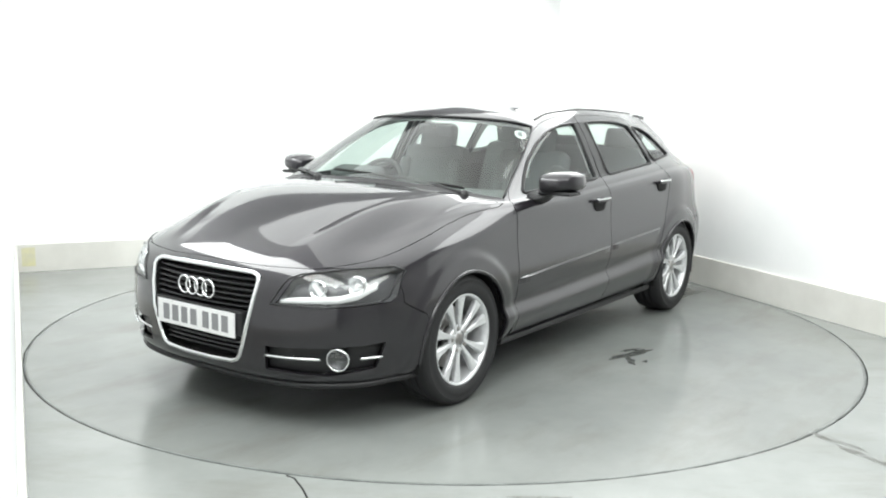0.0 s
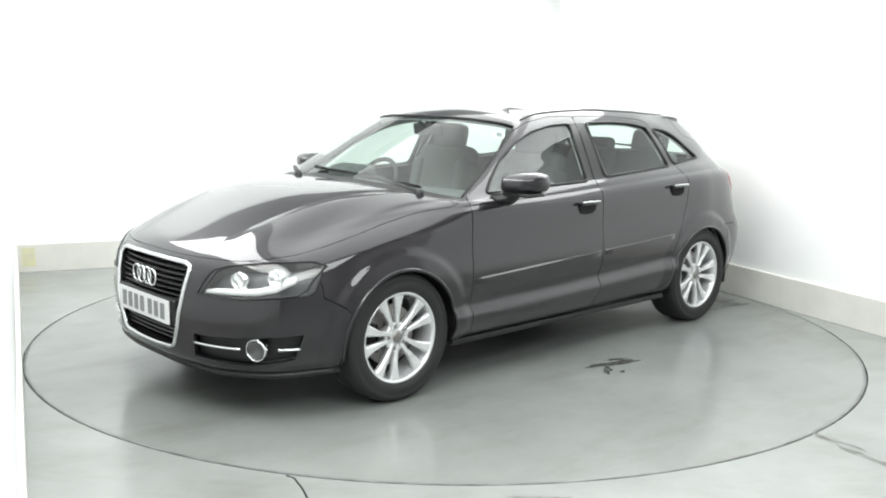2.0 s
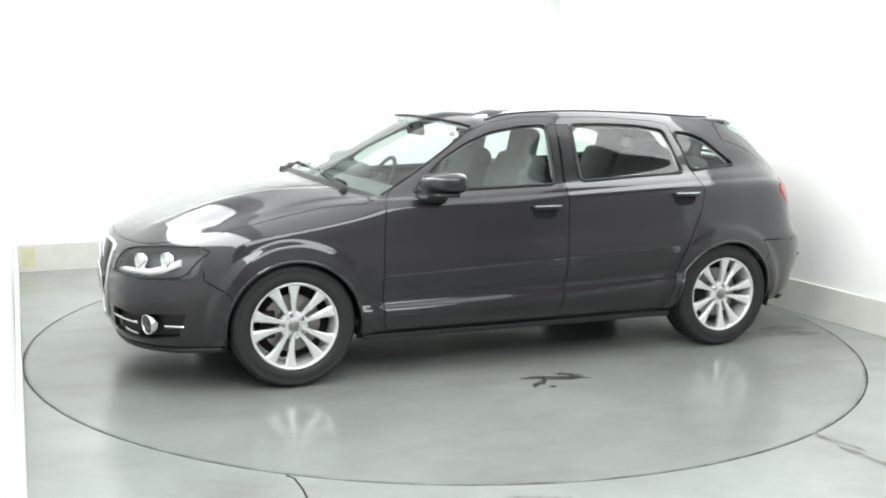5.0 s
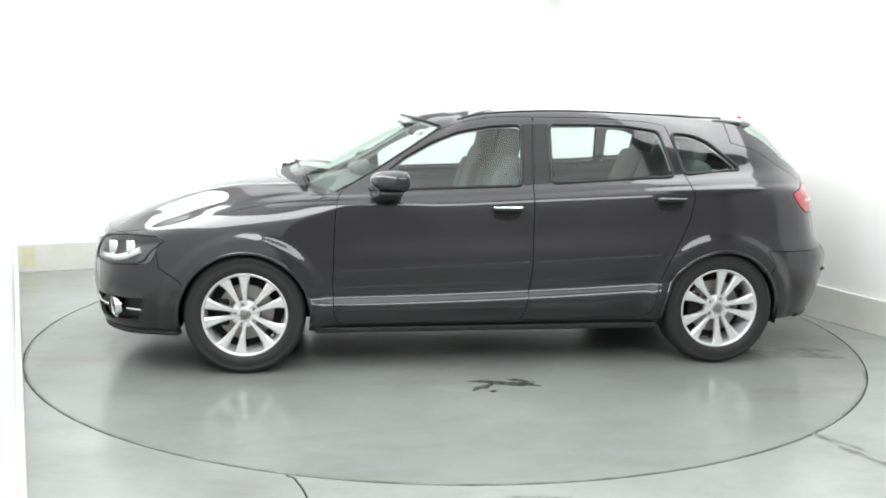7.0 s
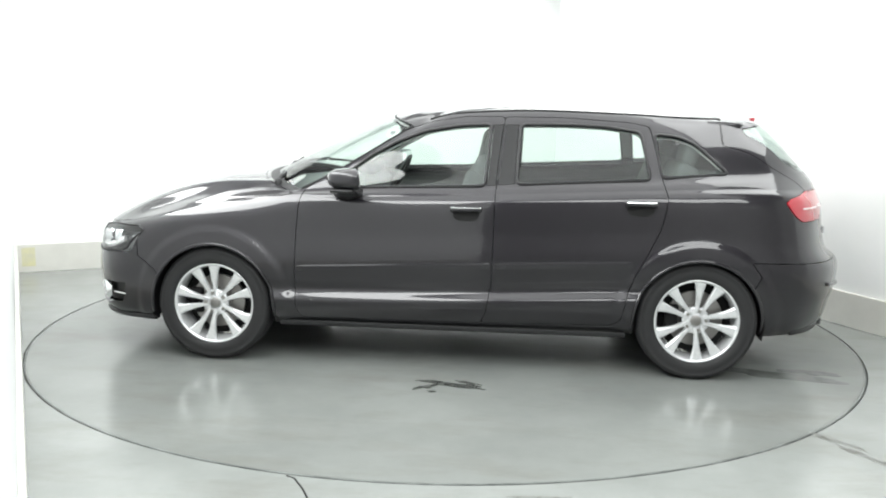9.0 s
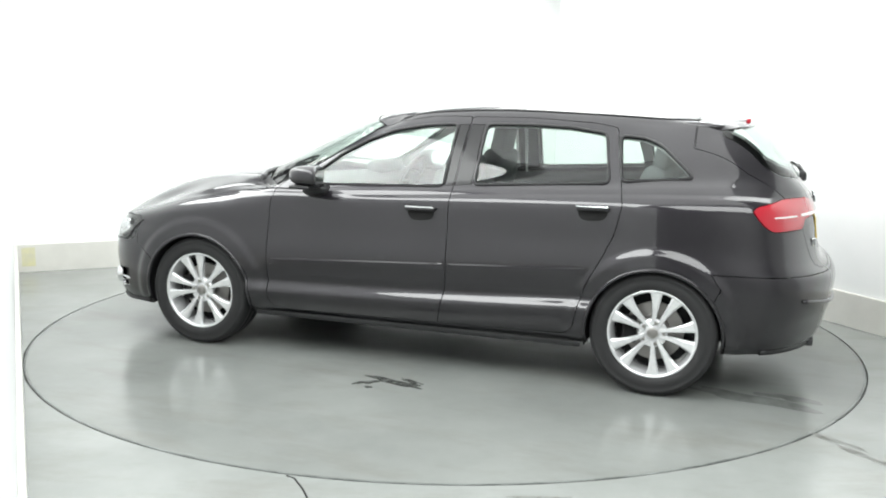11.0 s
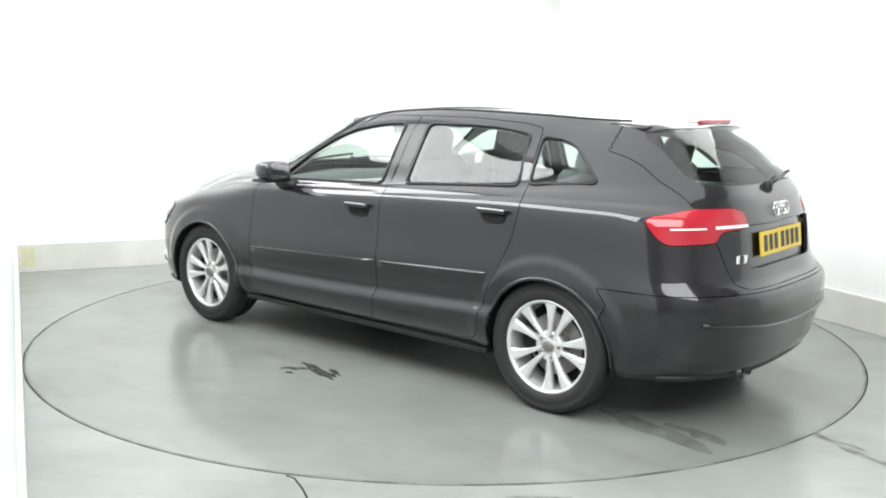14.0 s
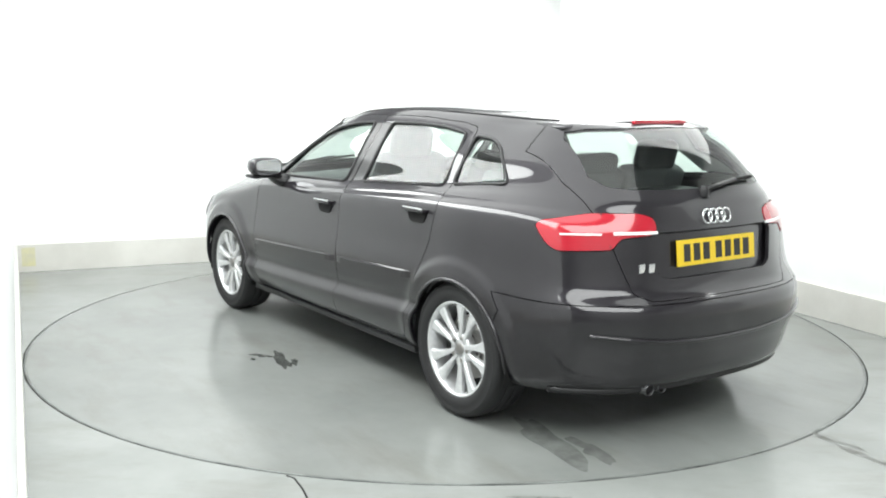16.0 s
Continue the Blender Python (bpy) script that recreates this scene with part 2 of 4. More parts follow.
def blob(bm, cx, cy, rx, ry, turn, seed, z0, z1, rough=0.35, n=40):
    """A flat uneven patch with a thin edge."""
    rnd = random.Random(seed)
    ph = [(rnd.uniform(0, 6.28), rnd.uniform(0.3, 1.0)) for _ in range(6)]
    pts = []
    for i in range(n):
        t = 2 * math.pi * i / n
        r = 1 + rough * sum(a * math.sin((k + 2) * t + p) for k, (p, a) in enumerate(ph)) / 3
        x, y = rx * r * math.cos(t), ry * r * math.sin(t)
        c, s = math.cos(radians(turn)), math.sin(radians(turn))
        pts.append((cx + x * c - y * s, cy + x * s + y * c))
    return prism(bm, pts, z1 - z0, pose(0, 0, z0))


OFF = Vector((-0.1058, 0.0942, 0.0))       # the car's middle against the table's axis


def turntable():
    table = thing("turntable", "round grey-green painted turntable with dark wet stains", "turntable")
    bm = bmesh.new()
    lathe(bm, [(0.0001, 0.0), (0.6, 0.0), (1.2, 0.0), (1.8, 0.0), (RT - 0.012, 0.0), (RT - 0.012, 0.055), (0.0001, 0.055)], 180, m=pose(0, 0, 0, -90, 0, 0))
    bmesh.ops.remove_doubles(bm, verts=bm.verts, dist=0.0005)
    bmesh.ops.recalc_face_normals(bm, faces=bm.faces)
    part("table_plate", bm, TABLE, table)
    bm = bmesh.new()
    lathe(bm, [(RT - 0.0115, 0.0), (RT - 0.001, 0.0), (RT, 0.001), (RT, 0.055), (RT - 0.0115, 0.055)], 180, m=pose(0, 0, 0, -90, 0, 0), closed=True)
    bmesh.ops.recalc_face_normals(bm, faces=bm.faces)
    part("edge_ring", bm, EDGE, table, "worn painted edge ring")
    x, y = OFF.x, OFF.y
    for i, (cx, cy, rx, ry, turn, rough, mat) in enumerate([
            (-.04, 1.125, .16, .036, -16, .4, STAIN), (.09, 1.18, .07, .022, 35, .5, STAIN), (.05, 1.25, .02, .012, 20, .5, STAIN),
            (-.12, 1.085, .07, .016, -25, .5, STAIN), 
            (-1.78, .71, .30, .07, -14, .4, DAMP_REFLECTION), (-1.95, .63, .14, .045, -10, .5, DAMP_REFLECTION)]):
        bm = bmesh.new()
        blob(bm, cx + x, cy + y, rx, ry, turn, i + 3, 0.0, 0.0006 + 0.0003 * (mat is STAIN) + 0.00004 * i, rough)
        bmesh.ops.recalc_face_normals(bm, faces=bm.faces)
        part("stain", bm, mat, table, "dark wet oil stain" if mat is STAIN else "damp trail with the car's dark reflection painted in")
    return table


table = turntable()


def floor_marks():
    """Cracks and scuffs in the floor outside the table."""
    fl = bpy.data.objects["floor"]
    bm = bmesh.new()
    tube(bm, [(-0.60, -2.405, 0.0), (-.565, -2.43, 0.0), (-.52, -2.52, 0.0), (-.49, -2.60, 0.0), (-.47, -2.70, 0.0)], 0.003, 5, flat=1.3)
    part("crack", bm, GAP, fl, "dark crack in the floor paint")
    for i, (cx, cy, rx, ry, turn) in enumerate([(.35, -2.56, .10, .012, 2), (1.70, -1.92, .12, .022, -50), (1.76, -2.10, .14, .020, -60)]):
        bm = bmesh.new()
        blob(bm, cx, cy, rx, ry, turn, i + 40, 0.0, 0.0008, .5)
        bmesh.ops.recalc_face_normals(bm, faces=bm.faces)
        part("scuff", bm, SCUFF, fl, "brownish scuff on the floor paint")


floor_marks()
# ---- car: control net of the body's left half ----
# Rings from the sill up to the roof's middle, each from the nose's middle round the side to the tail's middle.
NET = []


def ring(xs, ys, zs):
    NET.append([Vector(q) for q in zip(xs, ys, zs)])


ring((2.06, 2.05, 1.99, 1.84, 1.62, 1.29, .85, .2, -.4, -1.0, -1.40, -1.78, -1.96, -2.02),
     (0, .3, .55, .72, .80, .81, .80, .80, .80, .80, .80, .74, .50, 0),
     (.20, .20, .20, .20, .21, .215, .215, .218, .223, .228, .23, .235, .235, .235))
ring((2.125, 2.11, 2.04, 1.88, 1.62, 1.29, .85, .2, -.4, -1.0, -1.40, -1.81, -2.02, -2.085),
     (0, .3, .56, .745, .84, .85, .845, .845, .845, .845, .845, .765, .50, 0),
     (.24, .24, .245, .25, .255, .26, .262, .264, .268, .272, .275, .28, .28, .28))
ring((2.15, 2.13, 2.05, 1.89, 1.62, 1.29, .85, .2, -.4, -1.0, -1.40, -1.84, -2.05, -2.12),
     (0, .3, .57, .76, .865, .876, .887, .889, .889, .887, .872, .785, .51, 0),
     (.35, .35, .35, .36, .36, .36, .355, .365, .385, .41, .40, .39, .39, .39))
ring((2.16, 2.135, 2.053, 1.895, 1.62, 1.29, .85, .2, -.4, -1.0, -1.40, -1.85, -2.063, -2.13),
     (0, .3, .575, .763, .867, .876, .863, .861, .861, .863, .874, .79, .513, 0),
     (.405, .405, .405, .415, .41, .41, .412, .424, .444, .466, .445, .435, .43, .43))
ring((2.165, 2.14, 2.055, 1.90, 1.62, 1.29, .85, .2, -.4, -1.0, -1.40, -1.86, -2.075, -2.14),
     (0, .3, .58, .765, .87, .881, .875, .874, .874, .875, .879, .795, .515, 0),
     (.46, .46, .46, .47, .48, .48, .47, .48, .50, .52, .51, .50, .49, .49))
ring((2.155, 2.13, 2.045, 1.89, 1.62, 1.29, .85, .2, -.4, -1.0, -1.40, -1.865, -2.075, -2.14),
     (0, .3, .58, .765, .866, .882, .883, .884, .884, .884, .882, .79, .51, 0),
     (.56, .56, .56, .57, .58, .60, .58, .59, .61, .63, .63, .60, .60, .60))
ring((2.14, 2.115, 2.025, 1.87, 1.61, 1.29, .85, .2, -.4, -1.0, -1.40, -1.83, -2.02, -2.065),
     (0, .3, .58, .76, .853, .868, .868, .870, .871, .871, .866, .77, .48, 0),
     (.64, .64, .64, .645, .66, .69, .70, .715, .735, .755, .75, .70, .675, .672))
ring((2.10, 2.075, 1.98, 1.82, 1.58, 1.28, .83, .2, -.4, -1.0, -1.40, -1.78, -1.975, -2.03),
     (0, .3, .57, .735, .826, .845, .851, .855, .857, .854, .842, .742, .47, 0),
     (.705, .70, .70, .715, .745, .79, .845, .875, .905, .935, .945, .945, .90, .89))
ring((1.86, 1.84, 1.78, 1.66, 1.47, 1.22, .82, .2, -.4, -1.0, -1.40, -1.735, -1.94, -1.99),
     (0, .3, .52, .64, .715, .74, .825, .829, .828, .817, .795, .70, .46, 0),
     (.82, .819, .820, .802, .838, .88, .905, .925, .955, .985, 1.0, 1.0, .985, .985))
ring((1.45, 1.44, 1.40, 1.32, 1.20, 1.05, .81, .2, -.4, -1.0, -1.40, -1.72, -1.925, -1.97),
     (0, .3, .48, .60, .68, .715, .812, .817, .813, .798, .768, .67, .455, 0),
     (.962, .959, .949, .925, .920, .922, .922, .945, .975, 1.005, 1.025, 1.03, 1.02, 1.02))
ring((1.10, 1.085, 1.04, .98, .91, .86, .80, .2, -.4, -1.0, -1.38, -1.69, -1.89, -1.935),
     (0, .3, .48, .62, .70, .755, .793, .791, .780, .752, .712, .625, .45, 0),
     (1.005, .998, .985, .965, .945, .935, .932, .972, 1.007, 1.042, 1.07, 1.08, 1.065, 1.065))
ring((.88, .865, .82, .765, .70, .655, .60, .17, -.4, -.99, -1.35, -1.625, -1.80, -1.86),
     (0, .27, .45, .575, .65, .69, .730, .727, .715, .681, .636, .565, .43, 0),
     (1.115, 1.11, 1.10, 1.085, 1.065, 1.05, 1.035, 1.09, 1.125, 1.155, 1.175, 1.18, 1.165, 1.165))
ring((.62, .61, .575, .53, .485, .45, .41, .14, -.41, -.98, -1.30, -1.55, -1.71, -1.77),
     (0, .25, .42, .53, .595, .635, .668, .652, .643, .603, .555, .500, .41, 0),
     (1.24, 1.235, 1.225, 1.21, 1.19, 1.175, 1.16, 1.235, 1.245, 1.255, 1.265, 1.27, 1.26, 1.265))
ring((.40, .39, .36, .325, .29, .26, .215, .03, -.42, -.96, -1.25, -1.47, -1.61, -1.665),
     (0, .23, .38, .48, .54, .567, .590, .580, .570, .536, .497, .452, .375, 0),
     (1.335, 1.332, 1.325, 1.315, 1.305, 1.295, 1.285, 1.325, 1.345, 1.335, 1.32, 1.33, 1.335, 1.345))
ring((.33, .32, .295, .265, .23, .195, .14, -.02, -.43, -.94, -1.20, -1.39, -1.51, -1.565),
     (0, .2, .33, .42, .475, .507, .525, .520, .512, .482, .447, .402, .33, 0),
     (1.36, 1.358, 1.353, 1.347, 1.34, 1.335, 1.33, 1.365, 1.385, 1.372, 1.36, 1.352, 1.35, 1.355))
ring((.24, .23, .21, .18, .14, .10, .04, -.10, -.44, -.90, -1.13, -1.30, -1.40, -1.46),
     (0, .12, .20, .26, .29, .31, .325, .325, .322, .305, .285, .25, .18, 0),
     (1.383, 1.382, 1.38, 1.377, 1.375, 1.375, 1.38, 1.397, 1.412, 1.40, 1.388, 1.375, 1.37, 1.37))
ring((.15, .14, .12, .09, .05, 0, -.07, -.20, -.45, -.85, -1.06, -1.20, -1.29, -1.35),
     (0,) * 14,
     (1.40, 1.40, 1.402, 1.404, 1.406, 1.409, 1.412, 1.418, 1.422, 1.41, 1.398, 1.388, 1.382, 1.378))


def spline(points, knots, mirror=False):
    """A smooth curve through points (arrays), with given knots; returns a function of the knot value."""
    P = np.array(points, float)
    T = np.array(knots, float)
    n = len(P)
    D = np.zeros_like(P)
    for i in range(n):
        if 0 < i < n - 1:
            h0, h1 = T[i] - T[i - 1], T[i + 1] - T[i]
            D[i] = ((P[i] - P[i - 1]) / h0 * h1 + (P[i + 1] - P[i]) / h1 * h0) / (h0 + h1)
    D[0] = (P[1] - P[0]) / (T[1] - T[0]) * 1.5 - D[1] * 0.5
    D[-1] = (P[-1] - P[-2]) / (T[-1] - T[-2]) * 1.5 - D[-2] * 0.5
    if mirror:                       # ends on the middle plane: leave it at right angles
        D[0] = D[0] * np.array((0, 1, 0))
        D[-1] = D[-1] * np.array((0, 1, 0))

    def at(i, f):
        h = T[i + 1] - T[i]
        a, b = 2 * f ** 3 - 3 * f * f + 1, f ** 3 - 2 * f * f + f
        c, d = -2 * f ** 3 + 3 * f * f, f ** 3 - f * f
        return a * P[i] + b * h * D[i] + c * P[i + 1] + d * h * D[i + 1]
    return at


COWL = 10                    # the ring along the foot of the windows
NS, NV = 20, 12               # steps between columns and between rings


def loft():
    net = np.array([[tuple(q) for q in r] for r in NET])       # ring, column, xyz
    nr, nc = net.shape[:2]
    chord = np.linalg.norm(np.diff(net, axis=1), axis=2)[:13].mean(0)
    ks = np.concatenate([[0], np.cumsum(np.sqrt(chord))])
    fine = np.zeros((nr, (nc - 1) * NS + 1, 3))
    for r in range(nr):
        f = spline(net[r], ks, mirror=r < nr - 1)
        for c in range(nc - 1):
            for k in range(NS + (c == nc - 2)):
                fine[r, c * NS + k] = f(c, k / NS)
    grid = np.zeros(((nr - 1) * NV + 1, fine.shape[1], 3))
    for c in range(fine.shape[1]):
        d = np.linalg.norm(np.diff(fine[:, c], axis=0), axis=1)
        kv = np.concatenate([[0], np.cumsum(np.sqrt(d) + 1e-4)])
        f = spline(fine[:, c], kv)
        # the windscreen meets the bonnet at an edge
        w = min(1.0, max(0.0, (6.3 - c / NS) / 0.8))
        low, high = spline(fine[:COWL + 1, c], kv[:COWL + 1]), spline(fine[COWL:, c], kv[COWL:])
        for r in range(nr - 1):
            for k in range(NV + (r == nr - 2)):
                q = f(r, k / NV)
                if w > 0:
                    q = (1 - w) * q + w * (low(r, k / NV) if r < COWL else high(r - COWL, k / NV))
                grid[r * NV + k, c] = q
    grid[:, 0, 1] = grid[:, -1, 1] = grid[-1, :, 1] = 0
    return grid




def smooth_step(a, b, x):
    t = np.clip((x - a) / (b - a), 0, 1)
    return t * t * (3 - 2 * t)


def sculpt(grid):
    """Raise the wheel arch flares and the shoulder crease out of the lofted body."""
    x, y, z = grid[..., 0], grid[..., 1], grid[..., 2]
    v = np.repeat(np.arange(grid.shape[0])[:, None] / NV, grid.shape[1], 1)
    side = smooth_step(.60, .74, y)
    out = np.zeros_like(x)
    for cx, reach in ((1.289, .405), (-1.289, .400)):
        r = np.hypot(x - cx, z - .305)
        out += .012 * (1 - smooth_step(reach - .005, reach + .045, r)) * side * (v < 8)
    along = smooth_step(1.75, 1.45, x) * smooth_step(-1.80, -1.55, x)
    ridge = np.where(v < 7.6, smooth_step(6.5, 7.6, v), 1 - np.clip((v - 7.6) / .4, 0, 1))
    out += .006 * ridge * along * side
    # raised folds of the bonnet, from the grille's corners out to the screen pillars
    d = y - (.40 + (1.95 - x) * .23)
    fold = np.clip(np.where(d < 0, 1 + d / .06, 1 - d / .14), 0, 1)
    fold *= smooth_step(.92, 1.10, x) * smooth_step(2.06, 1.72, x) * (v > 7) * (v < 9.95)
    grid = grid.copy()
    grid[..., 1] += out
    grid[..., 2] += .008 * fold
    return grid


GRID = sculpt(loft())
DU = np.gradient(GRID, axis=1)
DV = np.gradient(GRID, axis=0)
NORM = np.cross(DU, DV)
NORM[:, 0, 1] = NORM[:, -1, 1] = NORM[-1, :, 1] = 0
NORM /= np.linalg.norm(NORM, axis=2, keepdims=True) + 1e-9
if NORM[3 * NV, 7 * NS, 1] < 0:
    NORM = -NORM


def surface(s, v):
    """Place and normal at column s, ring v (in net units)."""
    a = min(max(s * NS, 0), GRID.shape[1] - 1.001)
    b = min(max(v * NV, 0), GRID.shape[0] - 1.001)
    i, j = int(a), int(b)
    fa, fb = a - i, b - j
    w = ((1 - fa) * (1 - fb), fa * (1 - fb), (1 - fa) * fb, fa * fb)
    q = [(j, i), (j, i + 1), (j + 1, i), (j + 1, i + 1)]
    p = sum(k * GRID[m] for k, m in zip(w, q))
    n = sum(k * NORM[m] for k, m in zip(w, q))
    return Vector(p), Vector(n).normalized()


def shell():
    bm = bmesh.new()
    ls, lv = bm.verts.layers.float.new("s"), bm.verts.layers.float.new("v")
    nv, ns = GRID.shape[:2]
    vs = []
    for j in range(nv):
        row = []
        for i in range(ns):
            v = bm.verts.new(GRID[j, i])
            v[ls], v[lv] = i / NS, j / NV
            row.append(v)
        vs.append(row)
    for j in range(nv - 1):
        for i in range(ns - 1):
            bm.faces.new((vs[j][i], vs[j][i + 1], vs[j + 1][i + 1], vs[j + 1][i]))
    return bm


class Cut:
    """An outline drawn on the body, seen along a level direction: (across, up) pairs."""

    def __init__(self, label, way, pts, test=None):
        self.label = label
        self.way = Vector(way).normalized()
        self.across = Vector((0, 0, 1)).cross(self.way) if abs(self.way.z) < 0.9 else Vector((1, 0, 0))
        self.up = Vector((0, 0, 1)) if abs(self.way.z) < 0.9 else Vector((0, 1, 0))
        self.pts = [Vector(q) for q in pts]
        self.test = test or (lambda co: True)

    def flat(self, co):
        return Vector((co.dot(self.across), co.dot(self.up)))

    def inside(self, co):
        if not self.test(co):
            return False
        q = self.flat(co)
        hit = False
        k = len(self.pts)
        for i in range(k):
            a, b = self.pts[i], self.pts[(i + 1) % k]
            if (a.y > q.y) != (b.y > q.y) and q.x < (b.x - a.x) * (q.y - a.y) / (b.y - a.y) + a.x:
                hit = not hit
        return hit

    def apply(self, bm):
        lo = Vector((min(q.x for q in self.pts) - .05, min(q.y for q in self.pts) - .05))
        hi = Vector((max(q.x for q in self.pts) + .05, max(q.y for q in self.pts) + .05))
        near = []
        for f in bm.faces:
            co = f.calc_center_median()
            q = self.flat(co)
            if lo.x < q.x < hi.x and lo.y < q.y < hi.y and self.test(co):
                near.append(f)
        near = set(near)
        k = len(self.pts)
        for i in range(k):
            a, b = self.pts[i], self.pts[(i + 1) % k]
            d = b - a
            if d.length < 1e-6:
                continue
            n2 = Vector((-d.y, d.x)).normalized()
            touch = []
            x0, x1, y0, y1 = min(a.x, b.x), max(a.x, b.x), min(a.y, b.y), max(a.y, b.y)
            for f in near:
                qs = [self.flat(v.co) for v in f.verts]
                if max(q.x for q in qs) < x0 - 1e-4 or min(q.x for q in qs) > x1 + 1e-4 or max(q.y for q in qs) < y0 - 1e-4 or min(q.y for q in qs) > y1 + 1e-4:
                    continue
                ds = [(q - a).dot(n2) for q in qs]
                if min(ds) < -1e-5 and max(ds) > 1e-5:
                    touch.append(f)
            if not touch:
                continue
            geom = list({e for f in touch for e in f.edges}) + list({v for f in touch for v in f.verts}) + touch
            before = touch
            no = self.across * n2.x + self.up * n2.y
            co = self.across * a.x + self.up * a.y
            r = bmesh.ops.bisect_plane(bm, geom=geom, dist=1e-5, plane_co=co, plane_no=no)
            near = {f for f in near if f.is_valid} | {g for g in r["geom"] if isinstance(g, bmesh.types.BMFace)}


def Cut3(label, way, pts, test=None, soft_corner=0.0):
    c = Cut(label, way, [(0, 0)], test)
    c.pts = [c.flat(Vector(q)) for q in pts]
    if soft_corner:
        c.pts = [Vector(q) for q in rounded(c.pts, soft_corner)]
    return c


def sidecut(label, pts, r=0.0, test=None):
    pts = rounded(pts, r) if r else pts
    return Cut3(label, (0, 1, 0), [(x, 0, z) for x, z in pts], test or (lambda co: co.y > 0.42))


def path_sv(rows, n=14):
    """Points on the body along a path of (column, ring) pairs."""
    out = []
    for (a, b), (c, d) in zip(rows, rows[1:]):
        out += [surface(a + (c - a) * k / n, b + (d - b) * k / n)[0] for k in range(n)]
    out.append(surface(*rows[-1])[0])
    return out


def arc(cx, cz, r, a0, a1, n=36):
    return [(cx + r * math.cos(radians(a0 + (a1 - a0) * k / n)), cz + r * math.sin(radians(a0 + (a1 - a0) * k / n))) for k in range(n + 1)]


WHEEL_X, WHEEL_Z, TYRE_R = 1.289, 0.315, 0.315
ARCH_F = arc(WHEEL_X, 0.305, 0.338, -25, 205) + [(0.93, 0.10), (1.65, 0.10)]
ARCH_R = arc(-WHEEL_X, 0.305, 0.332, -25, 205) + [(-1.65, 0.10), (-0.93, 0.10)]
WIN_F = [(.655, .957), (.60, 1.012), (.46, 1.122), (.31, 1.205), (.16, 1.262), (-.02, 1.293), (-.19, 1.303), (-.168, .985)]
WIN_R = [(-.335, .998), (-.350, 1.305), (-.60, 1.308), (-.80, 1.300), (-.985, 1.274), (-1.03, 1.035)]
WIN_Q = [(-1.09, 1.045), (-1.057, 1.266), (-1.18, 1.255), (-1.265, 1.222), (-1.435, 1.072)]
DOOR_MID = [(-.225, .95), (-.218, .5), (-.19, .33), (-.165, .262)]
DOOR_F = [(.815, .90), (.828, .75), (.838, .5), (.83, .30), (.80, .252)] + DOOR_MID[::-1] + [(-.262, 1.345), (-.05, 1.343), (.14, 1.312), (.31, 1.252), (.48, 1.168), (.66, 1.05), (.80, .94)]
DOOR_R = DOOR_MID + [(-.85, .275), (-.895, .31), (-.925, .45), (-.965, .56), (-1.03, .68), (-1.085, .80), (-1.115, .94), (-1.09, 1.04), (-1.035, 1.305), (-.93, 1.325), (-.6, 1.345), (-.262, 1.345)]
BONNET = path_sv([(0, 7.1), (1, 7.1), (2, 7.12), (3, 7.3), (4, 7.6), (5, 7.8), (5.75, 8.3), (5.8, 9.2), (5.3, 9.85), (4, 9.85), (3, 9.85), (2, 9.85), (1, 9.85), (0, 9.85)])
REARWIN = [(0, 1.072), (.40, 1.076), (.50, 1.088), (.535, 1.125), (.495, 1.27), (.47, 1.302), (.42, 1.318), (0, 1.328)]
TAILGATE = [(0, .635), (.44, .635), (.50, .66), (.565, .85), (.60, 1.0), (.61, 1.10), (.575, 1.30), (.54, 1.345), (.40, 1.37), (0, 1.375)]
TAILLAMP = [(-1.715, .785, .935), (-1.74, .77, .955), (-1.90, .64, .985), (-1.99, .45, .985), (-2.01, .39, .965), (-2.01, .37, .92), (-2.0, .39, .895), (-1.985, .555, .885), (-1.965, .575, .84), (-1.80, .745, .835), (-1.755, .77, .87)]
HEADLAMP = [(2.075, .42, .565), (2.02, .475, .672), (1.98, .52, .692), (1.85, .68, .715), (1.74, .79, .72), (1.70, .82, .70), (1.735, .815, .60), (1.76, .80, .578), (1.95, .64, .56)]
GRILLE = [(0, .692), (.315, .686), (.350, .672), (.355, .64), (.318, .46), (.27, .33), (.245, .295), (.21, .285), (0, .278)]
FOG = [(2.08, .37, .375), (2.08, .37, .275), (1.98, .64, .262), (1.86, .80, .29), (1.83, .83, .40), (1.98, .64, .385)]
BUMPER_F = [(1.60, .10), (1.59, .46), (1.61, .50), (1.72, .565), (1.72, .60), (1.745, .715), (2.4, .72), (2.4, .1)]
BUMPER_R = [(-1.55, .10), (-1.56, .48), (-1.60, .56), (-1.55, .632), (-1.78, .628), (-2.4, .618), (-2.4, .10)]

